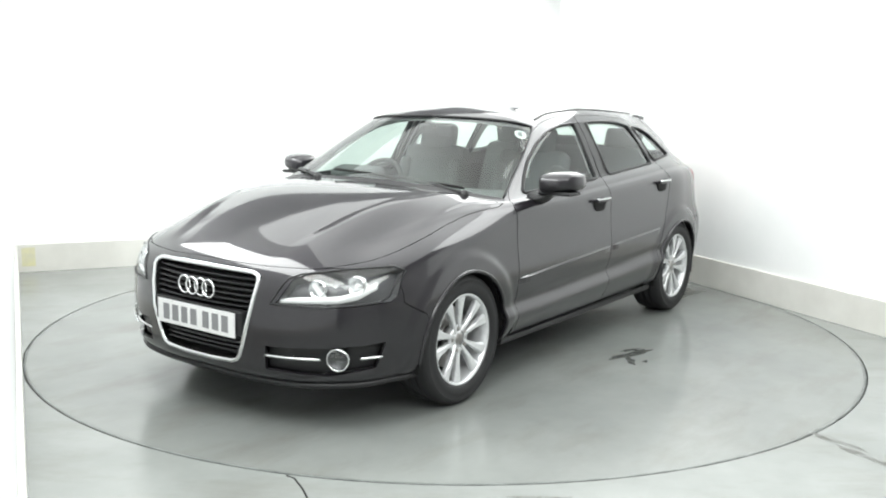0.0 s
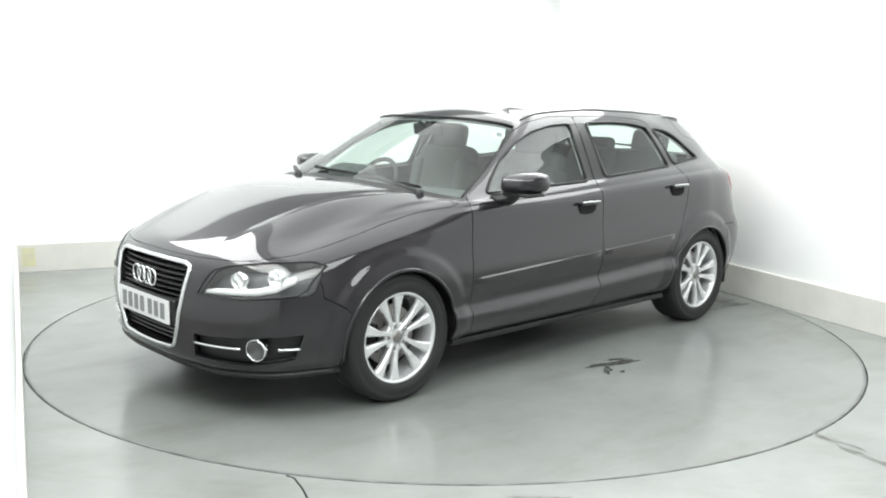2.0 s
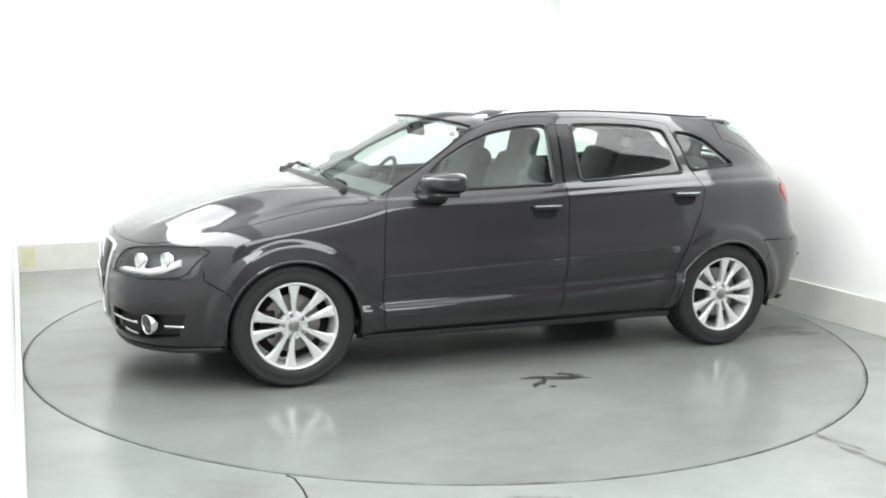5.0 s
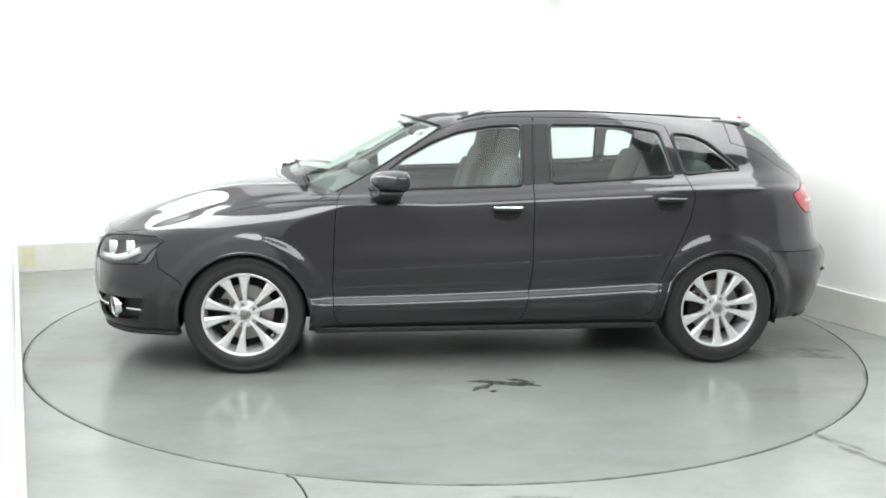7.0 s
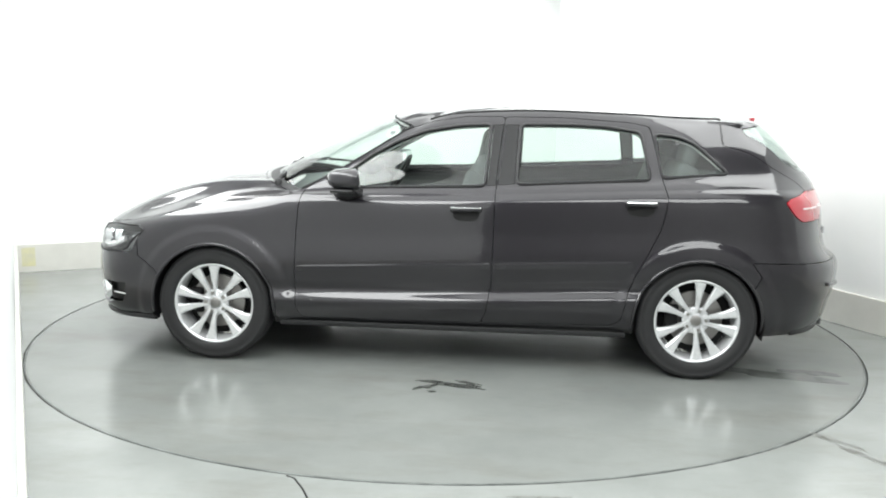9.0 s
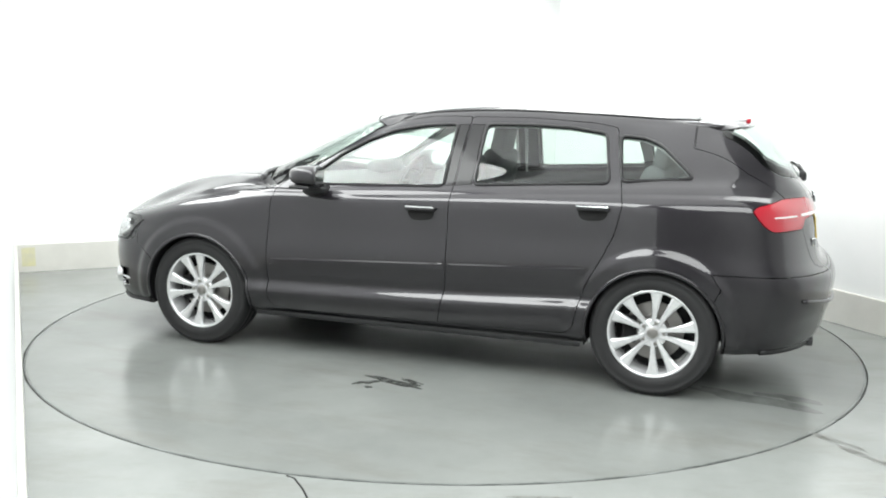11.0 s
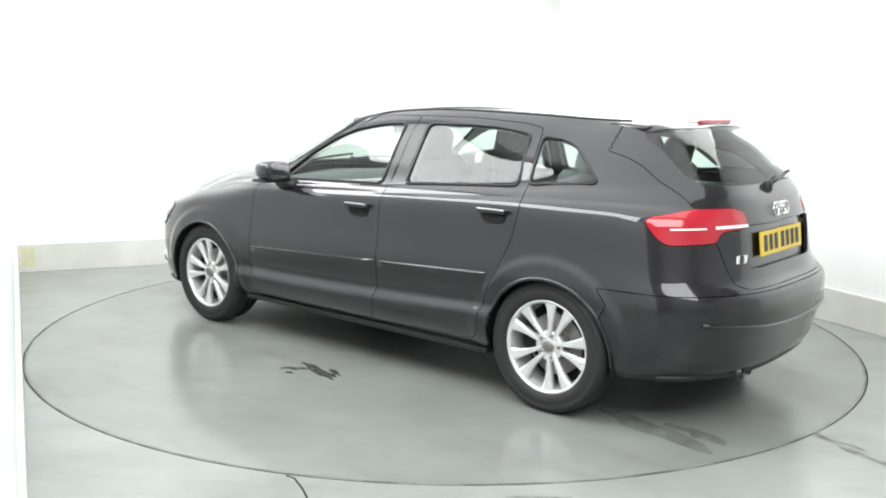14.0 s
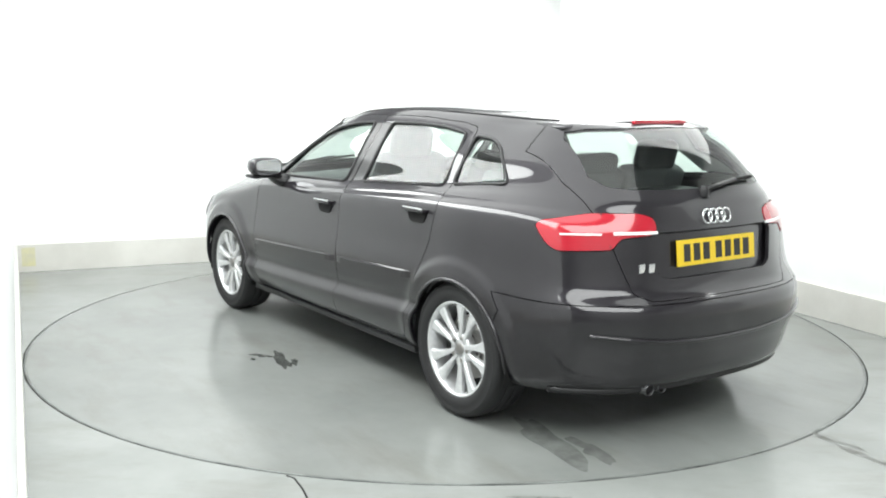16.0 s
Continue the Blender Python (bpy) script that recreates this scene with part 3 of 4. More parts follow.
PILLAR_F = [(-.20, 1.300), (-.18, .99), (-.222, .992), (-.253, 1.303)]
PILLAR_R = [(-.268, 1.303), (-.236, .993), (-.322, 1.0), (-.336, 1.303)]
RECESS = rounded([(-.01, .905), (.36, .905), (.40, .89), (.37, .735), (.33, .715), (-.01, .715)], .012)
front = lambda co: co.x > 1.45
rear = lambda co: co.x < -1.3
PLAN = [
    sidecut("arch", ARCH_F), sidecut("arch", ARCH_R),
    sidecut("window_front", WIN_F, 0.03), sidecut("window_rear", WIN_R, 0.03), sidecut("window_quarter", WIN_Q, 0.03),
    Cut3("rear_window", (-1, 0, 0), [(0, y, z) for y, z in REARWIN], lambda co: co.x < -1.4 and co.z > .9),
    Cut3("tail_lamp", (-.8, .6, 0), TAILLAMP, lambda co: co.x < -1.4 and co.y > 0, 0.03),
    Cut3("headlamp", (.7, .7, 0), HEADLAMP, lambda co: co.x > 1.4 and co.y > 0),
    Cut3("grille", (1, 0, 0), [(0, y, z) for y, z in GRILLE], lambda co: co.x > 1.9),
    Cut3("fog", (.8, .6, 0), FOG, front),
    sidecut("pillar_front", PILLAR_F), sidecut("pillar_rear", PILLAR_R),
    Cut3("plate_recess", (-1, 0, 0), [(0, y, z) for y, z in RECESS], lambda co: co.x < -1.7),
    sidecut("front_door", DOOR_F, 0.02), sidecut("rear_door", DOOR_R, 0.02),
    Cut3("tailgate", (-1, 0, 0), [(0, y, z) for y, z in TAILGATE], lambda co: co.x < -1.42),
    Cut3("bonnet", (0, 0, 1), BONNET, lambda co: co.z > .6 and co.x > .7),
    sidecut("front_bumper", BUMPER_F, 0.0, front), sidecut("rear_bumper", BUMPER_R, 0.0, rear),
]


def split_body():
    bm = shell()
    for c in PLAN:
        c.apply(bm)
    ls, lv = bm.verts.layers.float["s"], bm.verts.layers.float["v"]
    regions = {}
    for f in bm.faces:
        co = f.calc_center_median()
        name = "body"
        ms = sum(v[ls] for v in f.verts) / len(f.verts)
        mv = sum(v[lv] for v in f.verts) / len(f.verts)
        for c in PLAN:
            if c.inside(co):
                name = c.label
                break
        if ms < 5.5 and 10.1 < mv < 13.0:
            name = "windscreen"
        regions.setdefault(name, []).append([(tuple(v.co), v[ls], v[lv], v.index) for v in f.verts])
    bm.free()
    return regions


def region_mesh(name, faces, sides, shrink=0.0022, fold=0.018, sink=0.0):
    """A panel's mesh from its faces: edges drawn in for the gap and folded back. sides: 1 left, -1 right, 0 both."""
    keys, cos, nors = {}, [], []
    polys = []
    for f in faces:
        p = []
        for co, s, v, _ in f:
            k = (round(co[0], 5), round(co[1], 5), round(co[2], 5))
            if k not in keys:
                keys[k] = len(cos)
                cos.append(Vector(co))
                nors.append(surface(s, v)[1])
            if not p or p[-1] != keys[k]:
                p.append(keys[k])
        if len(p) > 1 and p[0] == p[-1]:
            p.pop()
        if len(set(p)) == len(p) and len(p) > 2:
            polys.append(p)
    edges = {}
    for p in polys:
        for a, b in zip(p, p[1:] + p[:1]):
            edges.setdefault((min(a, b), max(a, b)), []).append((a, b))
    rim = [e[0] for e in edges.values() if len(e) == 1 and not (abs(cos[e[0][0]].y) < 1e-4 and abs(cos[e[0][1]].y) < 1e-4)]
    push = {}
    for a, b in rim:
        d = (cos[b] - cos[a])
        for i in (a, b):
            inw = nors[i].cross(d)
            push[i] = push.get(i, Vector()) + inw
    # the faces run one way round: find on which side the panel lies
    base = list(cos)
    for i, q in push.items():
        if q.length > 1e-9:
            cos[i] = base[i] + q.normalized() * shrink
            if abs(base[i].y) < 1e-4:
                cos[i].y = 0
    if sink:
        cos = [c - n * sink for c, n in zip(cos, nors)]
    V, N, F = [], [], []

    def emit(flip):
        o = len(V)
        sg = Vector((1, -1 if flip else 1, 1))
        for c, n in zip(cos, nors):
            V.append(c * sg), N.append(n * sg)
        for p in polys:
            F.append([o + i for i in (p[::-1] if flip else p)])
        if fold:
            for a, b in rim:
                k = len(V)
                nn = (nors[a] + nors[b]).normalized()
                d = (cos[b] - cos[a])
                side = d.cross(nn).normalized()
                quad = [cos[a], cos[b], cos[b] - nors[b] * fold, cos[a] - nors[a] * fold]
                for q in quad:
                    V.append(q * sg), N.append(side * sg)
                F.append([k, k + 1, k + 2, k + 3] if flip else [k + 3, k + 2, k + 1, k])
    if sides in (1, 0):
        emit(False)
    if sides in (-1, 0):
        emit(True)
    me = bpy.data.meshes.new(name)
    me.from_pydata([tuple(v) for v in V], [], F)
    me.polygons.foreach_set("use_smooth", [True] * len(me.polygons))
    me.update()
    me.normals_split_custom_set_from_vertices([tuple(n.normalized()) for n in N])
    return me


def panel(name, region, mat, parent, side=0, label="", **kw):
    me = region_mesh(name, REGION[region], side, **kw)
    me.materials.append(mat)
    ob = new(name, me)
    ob.parent = parent
    if label:
        tagged(ob, label)
    return ob


REGION = split_body()
FLATP = GRID.reshape(-1, 3)
FLATN = NORM.reshape(-1, 3)
COL = np.tile(np.arange(GRID.shape[1]) / NS, GRID.shape[0])
ROW = np.repeat(np.arange(GRID.shape[0]) / NV, GRID.shape[1])


def on_body(axis, a, b, keep):
    """The body's point and normal where a line along the axis (0 x, 1 y) at the two other coordinates meets it; keep: a mask."""
    i, j = [k for k in range(3) if k != axis]
    d = (FLATP[:, i] - a) ** 2 + (FLATP[:, j] - b) ** 2
    k = int(np.argmin(np.where(keep, d, 9e9)))
    p, n = FLATP[k].copy(), FLATN[k]
    p[axis] -= ((a - p[i]) * n[i] + (b - p[j]) * n[j]) / (n[axis] if abs(n[axis]) > .15 else .15 * (1 if n[axis] >= 0 else -1))
    p[i], p[j] = a, b
    return Vector(p), Vector(n)


M_SIDE = (ROW < 14) & (COL > 3) & (COL < 11.3)
M_FRONT = (ROW < 8) & (COL < 4)
M_REAR = (ROW < 14) & (COL > 10.8)


def on_side(x, z):
    return on_body(1, x, z, M_SIDE)


def on_front(y, z):
    return on_body(0, y, z, M_FRONT)


def on_rear(y, z):
    return on_body(0, y, z, M_REAR)


def flip(q, s):
    return Vector((q[0], q[1] * s, q[2]))


def mirrored(bm, s):
    """Mirror a mesh to the right side when s is -1."""
    if s < 0:
        for v in bm.verts:
            v.co.y = -v.co.y
        bmesh.ops.reverse_faces(bm, faces=bm.faces)
    return bm


def lining(name, picks, mat, parent, sink, sides=0, label=""):
    faces = []
    for region, rule in picks:
        for f in REGION[region]:
            s = sum(q[1] for q in f) / len(f)
            v = sum(q[2] for q in f) / len(f)
            if rule(s, v):
                faces.append(f)
    me = region_mesh(name, faces, sides, shrink=0, fold=0, sink=sink)
    me.materials.append(mat)
    ob = new(name, me)
    ob.parent = parent
    return tagged(ob, label) if label else ob


car = thing("car", "dark grey metallic five-door hatchback on the turntable", "car")
body = panel("body", "body", PAINT, car, 0, "dark grey metallic body shell")
bonnet = panel("bonnet", "bonnet", PAINT, car, 0)
front_bumper = panel("front_bumper", "front_bumper", PAINT, car, 0)
rear_bumper = panel("rear_bumper", "rear_bumper", PAINT, car, 0)
tailgate = panel("tailgate", "tailgate", PAINT, car, 0)
windscreen = panel("windscreen", "windscreen", GLASS, car, 0, "clear windscreen with a round sticker", fold=0, sink=0.003, shrink=0)
panel("rear_window", "rear_window", GLASS, tailgate, 0, "heated rear window", fold=0, sink=0.003, shrink=0)
panel("plate_recess", "plate_recess", PAINT, tailgate, 0, fold=0, sink=0.028, shrink=0)
DOORS = {}
for sd in (1, -1):
    fd = panel("front_door", "front_door", PAINT, car, sd)
    rd = panel("rear_door", "rear_door", PAINT, car, sd)
    DOORS[sd] = (fd, rd)
    panel("window_glass", "window_front", GLASS, fd, sd, "tinted side window", fold=0, sink=0.004, shrink=0)
    panel("window_glass", "window_rear", GLASS, rd, sd, "tinted side window", fold=0, sink=0.004, shrink=0)
    panel("quarter_window", "window_quarter", GLASS, car, sd, "tinted quarter window", fold=0, sink=0.004, shrink=0)
    panel("pillar_cover", "pillar_front", GLOSSBLACK, fd, sd, "gloss black pillar cover", shrink=.001)
    panel("pillar_cover", "pillar_rear", GLOSSBLACK, rd, sd, "gloss black pillar cover", shrink=.001)
    lining("door_trim", [("front_door", lambda s, v: v < 10)], TRIM, fd, 0.055, sd, "dark door trim")
    lining("door_trim", [("rear_door", lambda s, v: v < 10)], TRIM, rd, 0.055, sd, "dark door trim")
lining("headliner", [("body", lambda s, v: v > 10.3 and s < 13), ("front_door", lambda s, v: v > 10.3), ("rear_door", lambda s, v: v > 10.3)], HEADLINER, car, 0.03, 0, "pale fabric headliner and pillar trims")
lining("luggage_trim", [("body", lambda s, v: s > 8.6 and 4 < v <= 10.3), ("tailgate", lambda s, v: v < 10), ("tail_lamp", lambda s, v: True)], TRIM, car, 0.045, 0, "dark luggage area trim")


# ---- wheels ----
PAIR = (108, 75)            # turn of the spoke pairs, rear and front


def alloy_wheel(x, s):
    wheel = new("wheel")
    wheel.parent = car
    tagged(wheel, "silver ten-spoke alloy wheel with black tyre")
    wheel.matrix_basis = pose(x, s * 0.765, WHEEL_Z, 0, 0, 0 if s > 0 else 180)
    bm = bmesh.new()
    lathe(bm, [(.214, -.09), (.226, -.105), (.262, -.112), (.290, -.106), (.304, -.095), (.311, -.080), (.3145, -.05), (.315, -.03), (.311, -.027), (.311, -.022), (.315, -.019),
               (.315, .019), (.311, .022), (.311, .027), (.315, .030), (.3145, .05), (.311, .080), (.304, .095), (.290, .106), (.284, .1065), (.282, .1045), (.262, .112), (.240, .1095), (.226, .103), (.219, .096), (.2185, .085)], 72)
    part("tyre", bm, RUBBER, wheel, "black rubber tyre", True)
    bm = bmesh.new()
    lathe(bm, [(.2185, .083), (.2215, .094), (.2195, .098), (.2135, .0975), (.2075, .092), (.2045, .080), (.198, .060), (.194, .02), (.19, -.085), (.2185, -.09)], 72)
    part("rim", bm, RIM, wheel, "", True)
    # spokes in five pairs
    for k in range(5):
        for d in (-1, 1):
            bm = bmesh.new()
            rows = []
            for r, half, ang, y, th in ((.040, .011, 20, .072, .030), (.072, .0105, 15.5, .076, .028), (.11, .0135, 14.2, .080, .026), (.15, .0185, 14.2, .084, .024), (.185, .0255, 14.6, .087, .022), (.209, .033, 15.2, .089, .018)):
                a = radians(PAIR[x > 0] + k * 72 + d * ang)
                u = Vector((math.cos(a), 0, math.sin(a)))
                w = Vector((-math.sin(a), 0, math.cos(a)))
                c = u * r
                prof = [(-half, y - th), (-half, y - .006), (-half * .62, y), (half * .62, y + .0005), (half, y - .006), (half, y - th)]
                rows.append([bm.verts.new(c + w * q + Vector((0, h, 0))) for q, h in prof])
            for a_, b_ in zip(rows, rows[1:]):
                for i in range(6):
                    bm.faces.new((a_[i], a_[(i + 1) % 6], b_[(i + 1) % 6], b_[i]))
            bmesh.ops.recalc_face_normals(bm, faces=bm.faces)
            part("spoke", bm, RIM, wheel)
    bm = bmesh.new()
    lathe(bm, [(.0001, .070), (.03, .070), (.034, .068), (.040, .066), (.066, .071), (.072, .066), (.072, .03), (.0001, .03)], 40)
    bmesh.ops.remove_doubles(bm, verts=bm.verts, dist=.0005)
    bmesh.ops.recalc_face_normals(bm, faces=bm.faces)
    part("hub", bm, RIM, wheel, "", True)
    bm = bmesh.new()
    lathe(bm, [(.0001, .077), (.024, .076), (.028, .073), (.029, .066)], 32)
    bmesh.ops.remove_doubles(bm, verts=bm.verts, dist=.0005)
    part("centre_cap", bm, STEEL, wheel, "grey centre cap", True)
    for k in range(5):
        a = radians(PAIR[x > 0] + k * 72)
        bm = bmesh.new()
        lathe(bm, [(.0001, .012), (.0075, .012), (.009, .009), (.009, 0)], 10, m=pose(.054 * math.cos(a), .066, .054 * math.sin(a)))
        part("wheel_bolt", bm, STEEL, wheel)
    bm = bmesh.new()
    lathe(bm, [(.06, .022), (.075, .022), (.080, .012), (.146, .012), (.146, -.010), (.06, -.010)], 48, closed=True)
    part("brake_disc", bm, STEEL, wheel, "dull steel brake disc", False)
    bm = bmesh.new()
    lathe(bm, [(.0001, -.03), (.19, -.03), (.19, -.032), (.0001, -.032)], 40)
    part("backing_plate", bm, LINER, wheel)
    bm = bmesh.new()
    box(bm, .085, .155, -.02, .035, -.07, .07, .012)
    part("brake_caliper", bm, LINER, wheel)


for wx in (WHEEL_X, -WHEEL_X):
    for sd in (1, -1):
        alloy_wheel(wx, sd)

# arch liners and floor pan
for wx, rr in ((WHEEL_X, .352), (-WHEEL_X, .346)):
    for sd in (1, -1):
        bm = bmesh.new()
        n = 40
        prev = None
        for i in range(n + 1):
            a = radians(-14 + 208 * i / n)
            row = [bm.verts.new((wx + rr * math.cos(a), sd * y, .305 + rr * math.sin(a))) for y in (.855, .50)]
            if prev:
                bm.faces.new((prev[0], row[0], row[1], prev[1]))
            prev = row
        c = [bm.verts.new((wx + rr * math.cos(radians(-14 + 208 * i / 20)), sd * .50, .305 + rr * math.sin(radians(-14 + 208 * i / 20)))) for i in range(21)]
        bm.faces.new(c)
        part("arch_liner", bm, LINER, car, "black wheel arch liner", True)
        # rolled lip of the arch
        pts = []
        for i in range(41):
            a = radians(-8 + 196 * i / 40)
            x, z = wx + (rr - .012) * math.cos(a), .305 + (rr - .012) * math.sin(a)
            q, nn = on_side(x, z)
            pts.append(flip(q + nn * .001, sd))
        bm = bmesh.new()
        tube(bm, pts, .009, 8, up=Vector((0, 1, 0)))
        part("arch_lip", bm, PAINT, car, "", True)
bm = bmesh.new()
box(bm, -.93, .92, -.80, .80, .222, .27, .02)
box(bm, .9, 2.0, -.50, .50, .21, .27, .02)
box(bm, -1.98, -.9, -.50, .50, .24, .30, .02)
part("floor_pan", bm, LINER, car, "black underbody")
bm = bmesh.new()
box(bm, .98, 1.95, -.50, .50, .27, .62, .05)
part("engine_block", bm, LINER, car, "dark engine bay")


# ---- doors' fittings ----
def strip_on_side(x0, x1, zf, height, proud, n=24, drop=0.0):
    """A raised strip along the side between x0 and x1, following the body."""
    bm = bmesh.new()
    rows = []
    for i in range(n + 1):
        x = x0 + (x1 - x0) * i / n
        z = zf(x)
        e = min(1.0, min(i, n - i) / 1.5 + .05)
        a, na = on_side(x, z - height / 2)
        b, nb = on_side(x, z + height / 2)
        nn = (na + nb).normalized()
        rows.append([bm.verts.new(q) for q in (a - nn * .004, a + nn * proud * e + Vector((0, 0, height * .10)), b + nn * (proud + drop) * e - Vector((0, 0, height * .18)), b - nn * .004)])
    for p, q in zip(rows, rows[1:]):
        for k in range(4):
            bm.faces.new((p[k], p[(k + 1) % 4], q[(k + 1) % 4], q[k]))
    bm.faces.new(rows[0][::-1])
    bm.faces.new(rows[-1])
    bmesh.ops.recalc_face_normals(bm, faces=bm.faces)
    return bm


def door_handle(x, z, s, door):
    p, n = on_side(x, z)
    bm = bmesh.new()
    # shade of the scooped cup behind the grip, as a flat near-black plate
    pts = rounded([(-.072, .004), (.072, .004), (.068, -.034), (.042, -.054), (-.042, -.054), (-.068, -.034)], .014, 3)
    m = Matrix.Translation(p) @ Matrix(((-1, 0, 0, 0), (0, 0, 1, 0), (0, 1, 0, 0), (0, 0, 0, 1)))
    prism(bm, pts, .0095, m)
    bmesh.ops.recalc_face_normals(bm, faces=bm.faces)
    h = part("door_handle", mirrored(bm, s), LINER, door, "handle with chrome top strip, its cup's shade a black plate")
    bm = bmesh.new()
    box(bm, x - .082, x + .082, p.y + .012, p.y + .034, z - .002, z + .020, .007)
    part("grip", mirrored(bm, s), PAINT, h, "", True)
    bm = bmesh.new()
    box(bm, x - .078, x + .078, p.y + .026, p.y + .0365, z + .0135, z + .0215, .003)
    part("chrome_strip", mirrored(bm, s), CHROME, h, "chrome strip")
    for dx in (-.07, .07):
        bm = bmesh.new()
        box(bm, x + dx - .012, x + dx + .012, p.y - .01, p.y + .02, z, z + .016, .003)
        part("mount", mirrored(bm, s), PAINT, h)


def door_mirror(s, door):
    bm = bmesh.new()
    # housing: rounded shell, closed at the front, flat at the back
    rows = []
    for k, (x, f) in enumerate(((.475, .90), (.49, .985), (.53, 1.0), (.57, .95), (.605, .82), (.630, .60), (.642, .30))):
        row = []
        for i in range(24):
            t = 2 * math.pi * i / 24
            c, sn = math.cos(t), math.sin(t)
            yy = .945 + .108 * f * math.copysign(abs(c) ** .62, c) - .012 * (1 - f)
            zz = 1.017 + .058 * f * math.copysign(abs(sn) ** .62, sn) + .012 * (yy - .945) / .1 * (1 if sn < 0 else .2)
            row.append(bm.verts.new((x + .02 * (yy - .945) / -.1, yy, zz)))
        rows.append(row)
    for a, b in zip(rows, rows[1:]):
        for i in range(24):
            bm.faces.new((a[i], a[(i + 1) % 24], b[(i + 1) % 24], b[i]))
    bm.faces.new(rows[-1])
    bm.faces.new(rows[0][::-1])
    bmesh.ops.recalc_face_normals(bm, faces=bm.faces)
    mir = part("door_mirror", mirrored(bm, s), PAINT, door, "dark grey door mirror", True)
    bm = bmesh.new()
    pts = [(.945 + .088 * math.copysign(abs(math.cos(t)) ** .6, math.cos(t)), 1.017 + .043 * math.copysign(abs(math.sin(t)) ** .6, math.sin(t))) for t in np.linspace(0, 2 * math.pi, 25)[:-1]]
    vs = [bm.verts.new((.472 - .2 * (y - .945) * 1.0, y, z)) for y, z in pts]
    ws = [bm.verts.new((.480 - .2 * (y - .945) * 1.0, y, z)) for y, z in pts]
    bm.faces.new(vs)
    for i in range(24):
        bm.faces.new((vs[i], vs[(i + 1) % 24], ws[(i + 1) % 24], ws[i]))
    bmesh.ops.recalc_face_normals(bm, faces=bm.faces)
    part("mirror_glass", mirrored(bm, s), CHROME, mir, "mirror glass")
    bm = bmesh.new()
    box(bm, .49, .61, .845, 1.035, .953, .972, .008)
    part("lower_cover", mirrored(bm, s), BLACK, mir, "black lower cover", True)
    # foot on the door below the window
    bm = bmesh.new()
    rows = []
    for x, y, z, a, h in ((.56, .80, .945, .085, .020), (.555, .835, .925, .075, .030), (.55, .865, .935, .055, .026), (.548, .90, .958, .045, .018)):
        rows.append([bm.verts.new((x + a * math.cos(t), y, z + h * math.sin(t))) for t in np.linspace(0, 2 * math.pi, 17)[:-1]])
    for a, b in zip(rows, rows[1:]):
        for i in range(16):
            bm.faces.new((a[i], a[(i + 1) % 16], b[(i + 1) % 16], b[i]))
    bm.faces.new(rows[0][::-1])
    bm.faces.new(rows[-1])
    bmesh.ops.recalc_face_normals(bm, faces=bm.faces)
    part("mirror_foot", mirrored(bm, s), BLACK, mir, "black mirror foot", True)


def seal_path(pts2, s, r, mat, door, name, closed=True):
    pts = []
    for x, z in pts2:
        q, n = on_side(x, z)
        pts.append(flip(q + n * .0015, s))
    bm = bmesh.new()
    tube(bm, pts, r, 6, closed=closed, up=Vector((0, 1, 0)))
    return part(name, bm, mat, door, "black rubber window seal", True)


strip_z = lambda x: .556 - .043 * (x - .215)
sill_z = lambda x: .372 - .036 * (x - .209)
for sd in (1, -1):
    fd, rd = DOORS[sd]
    door_handle(-.076, .862, sd, fd)
    door_handle(-.974, .912, sd, rd)
    door_mirror(sd, fd)
    part("rub_strip", mirrored(strip_on_side(.825, -.205, strip_z, .040, .013), sd), PAINT, fd)
    part("rub_strip", mirrored(strip_on_side(-.232, -.945, strip_z, .040, .013), sd), PAINT, rd)
    seal_path(rounded(WIN_F, .03), sd, .0085, BLACK, fd, "window_seal")
    seal_path(rounded(WIN_R, .03), sd, .0085, BLACK, rd, "window_seal")
    seal_path(rounded(WIN_Q, .03), sd, .0085, BLACK, car, "window_seal")
    # roof strip
    bm = bmesh.new()
    pts = [surface(6.0 + 5.2 * i / 50, 13.85)[0] + surface(6.0 + 5.2 * i / 50, 13.85)[1] * .001 for i in range(51)]
    tube(bm, [flip(q, sd) for q in pts], .006, 6)
    part("roof_strip", bm, BLACK, car, "black roof strip", True)
    # sill board
    bm = bmesh.new()
    box(bm, -.93, .93, .815, .835, .205, .235, .008)
    part("sill_board", mirrored(bm, sd), BLACK, car, "black sill edge")


# ---- nose ----
def front_outline(pts, out=.0, s=1):
    res = []
    for y, z in pts:
        q, n = on_front(abs(y), z)
        q = q + Vector((out, 0, 0))
        res.append(Vector((q.x, y * s, q.z)))
    return res


def full(half):
    """A half outline from the middle out and back, made whole."""
    return half + [(-y, z) for y, z in half[-2:0:-1]]


GR = full([(0, .690), (.15, .689), (.305, .684), (.338, .674), (.349, .65), (.336, .57), (.312, .46), (.282, .37), (.262, .32), (.245, .298), (.215, .287), (.10, .281), (0, .280)])
grille = new("grille")
grille.parent = car
tagged(grille, "black slatted single-frame grille with chrome surround")
bm = bmesh.new()
ring_pts = front_outline(GR, .004)
tube(bm, ring_pts, .0105, 10, closed=True, up=Vector((1, 0, 0)))
part("chrome_surround", bm, CHROME, grille, "chrome surround", True)
bm = bmesh.new()
vs = [bm.verts.new(q - Vector((.075, 0, 0))) for q in front_outline(GR)]
bm.faces.new(vs)
ws = [bm.verts.new(q) for q in front_outline(GR)]
for i in range(len(vs)):
    bm.faces.new((vs[i], ws[i], ws[(i + 1) % len(vs)], vs[(i + 1) % len(vs)]))
part("backing", bm, LINER, grille)


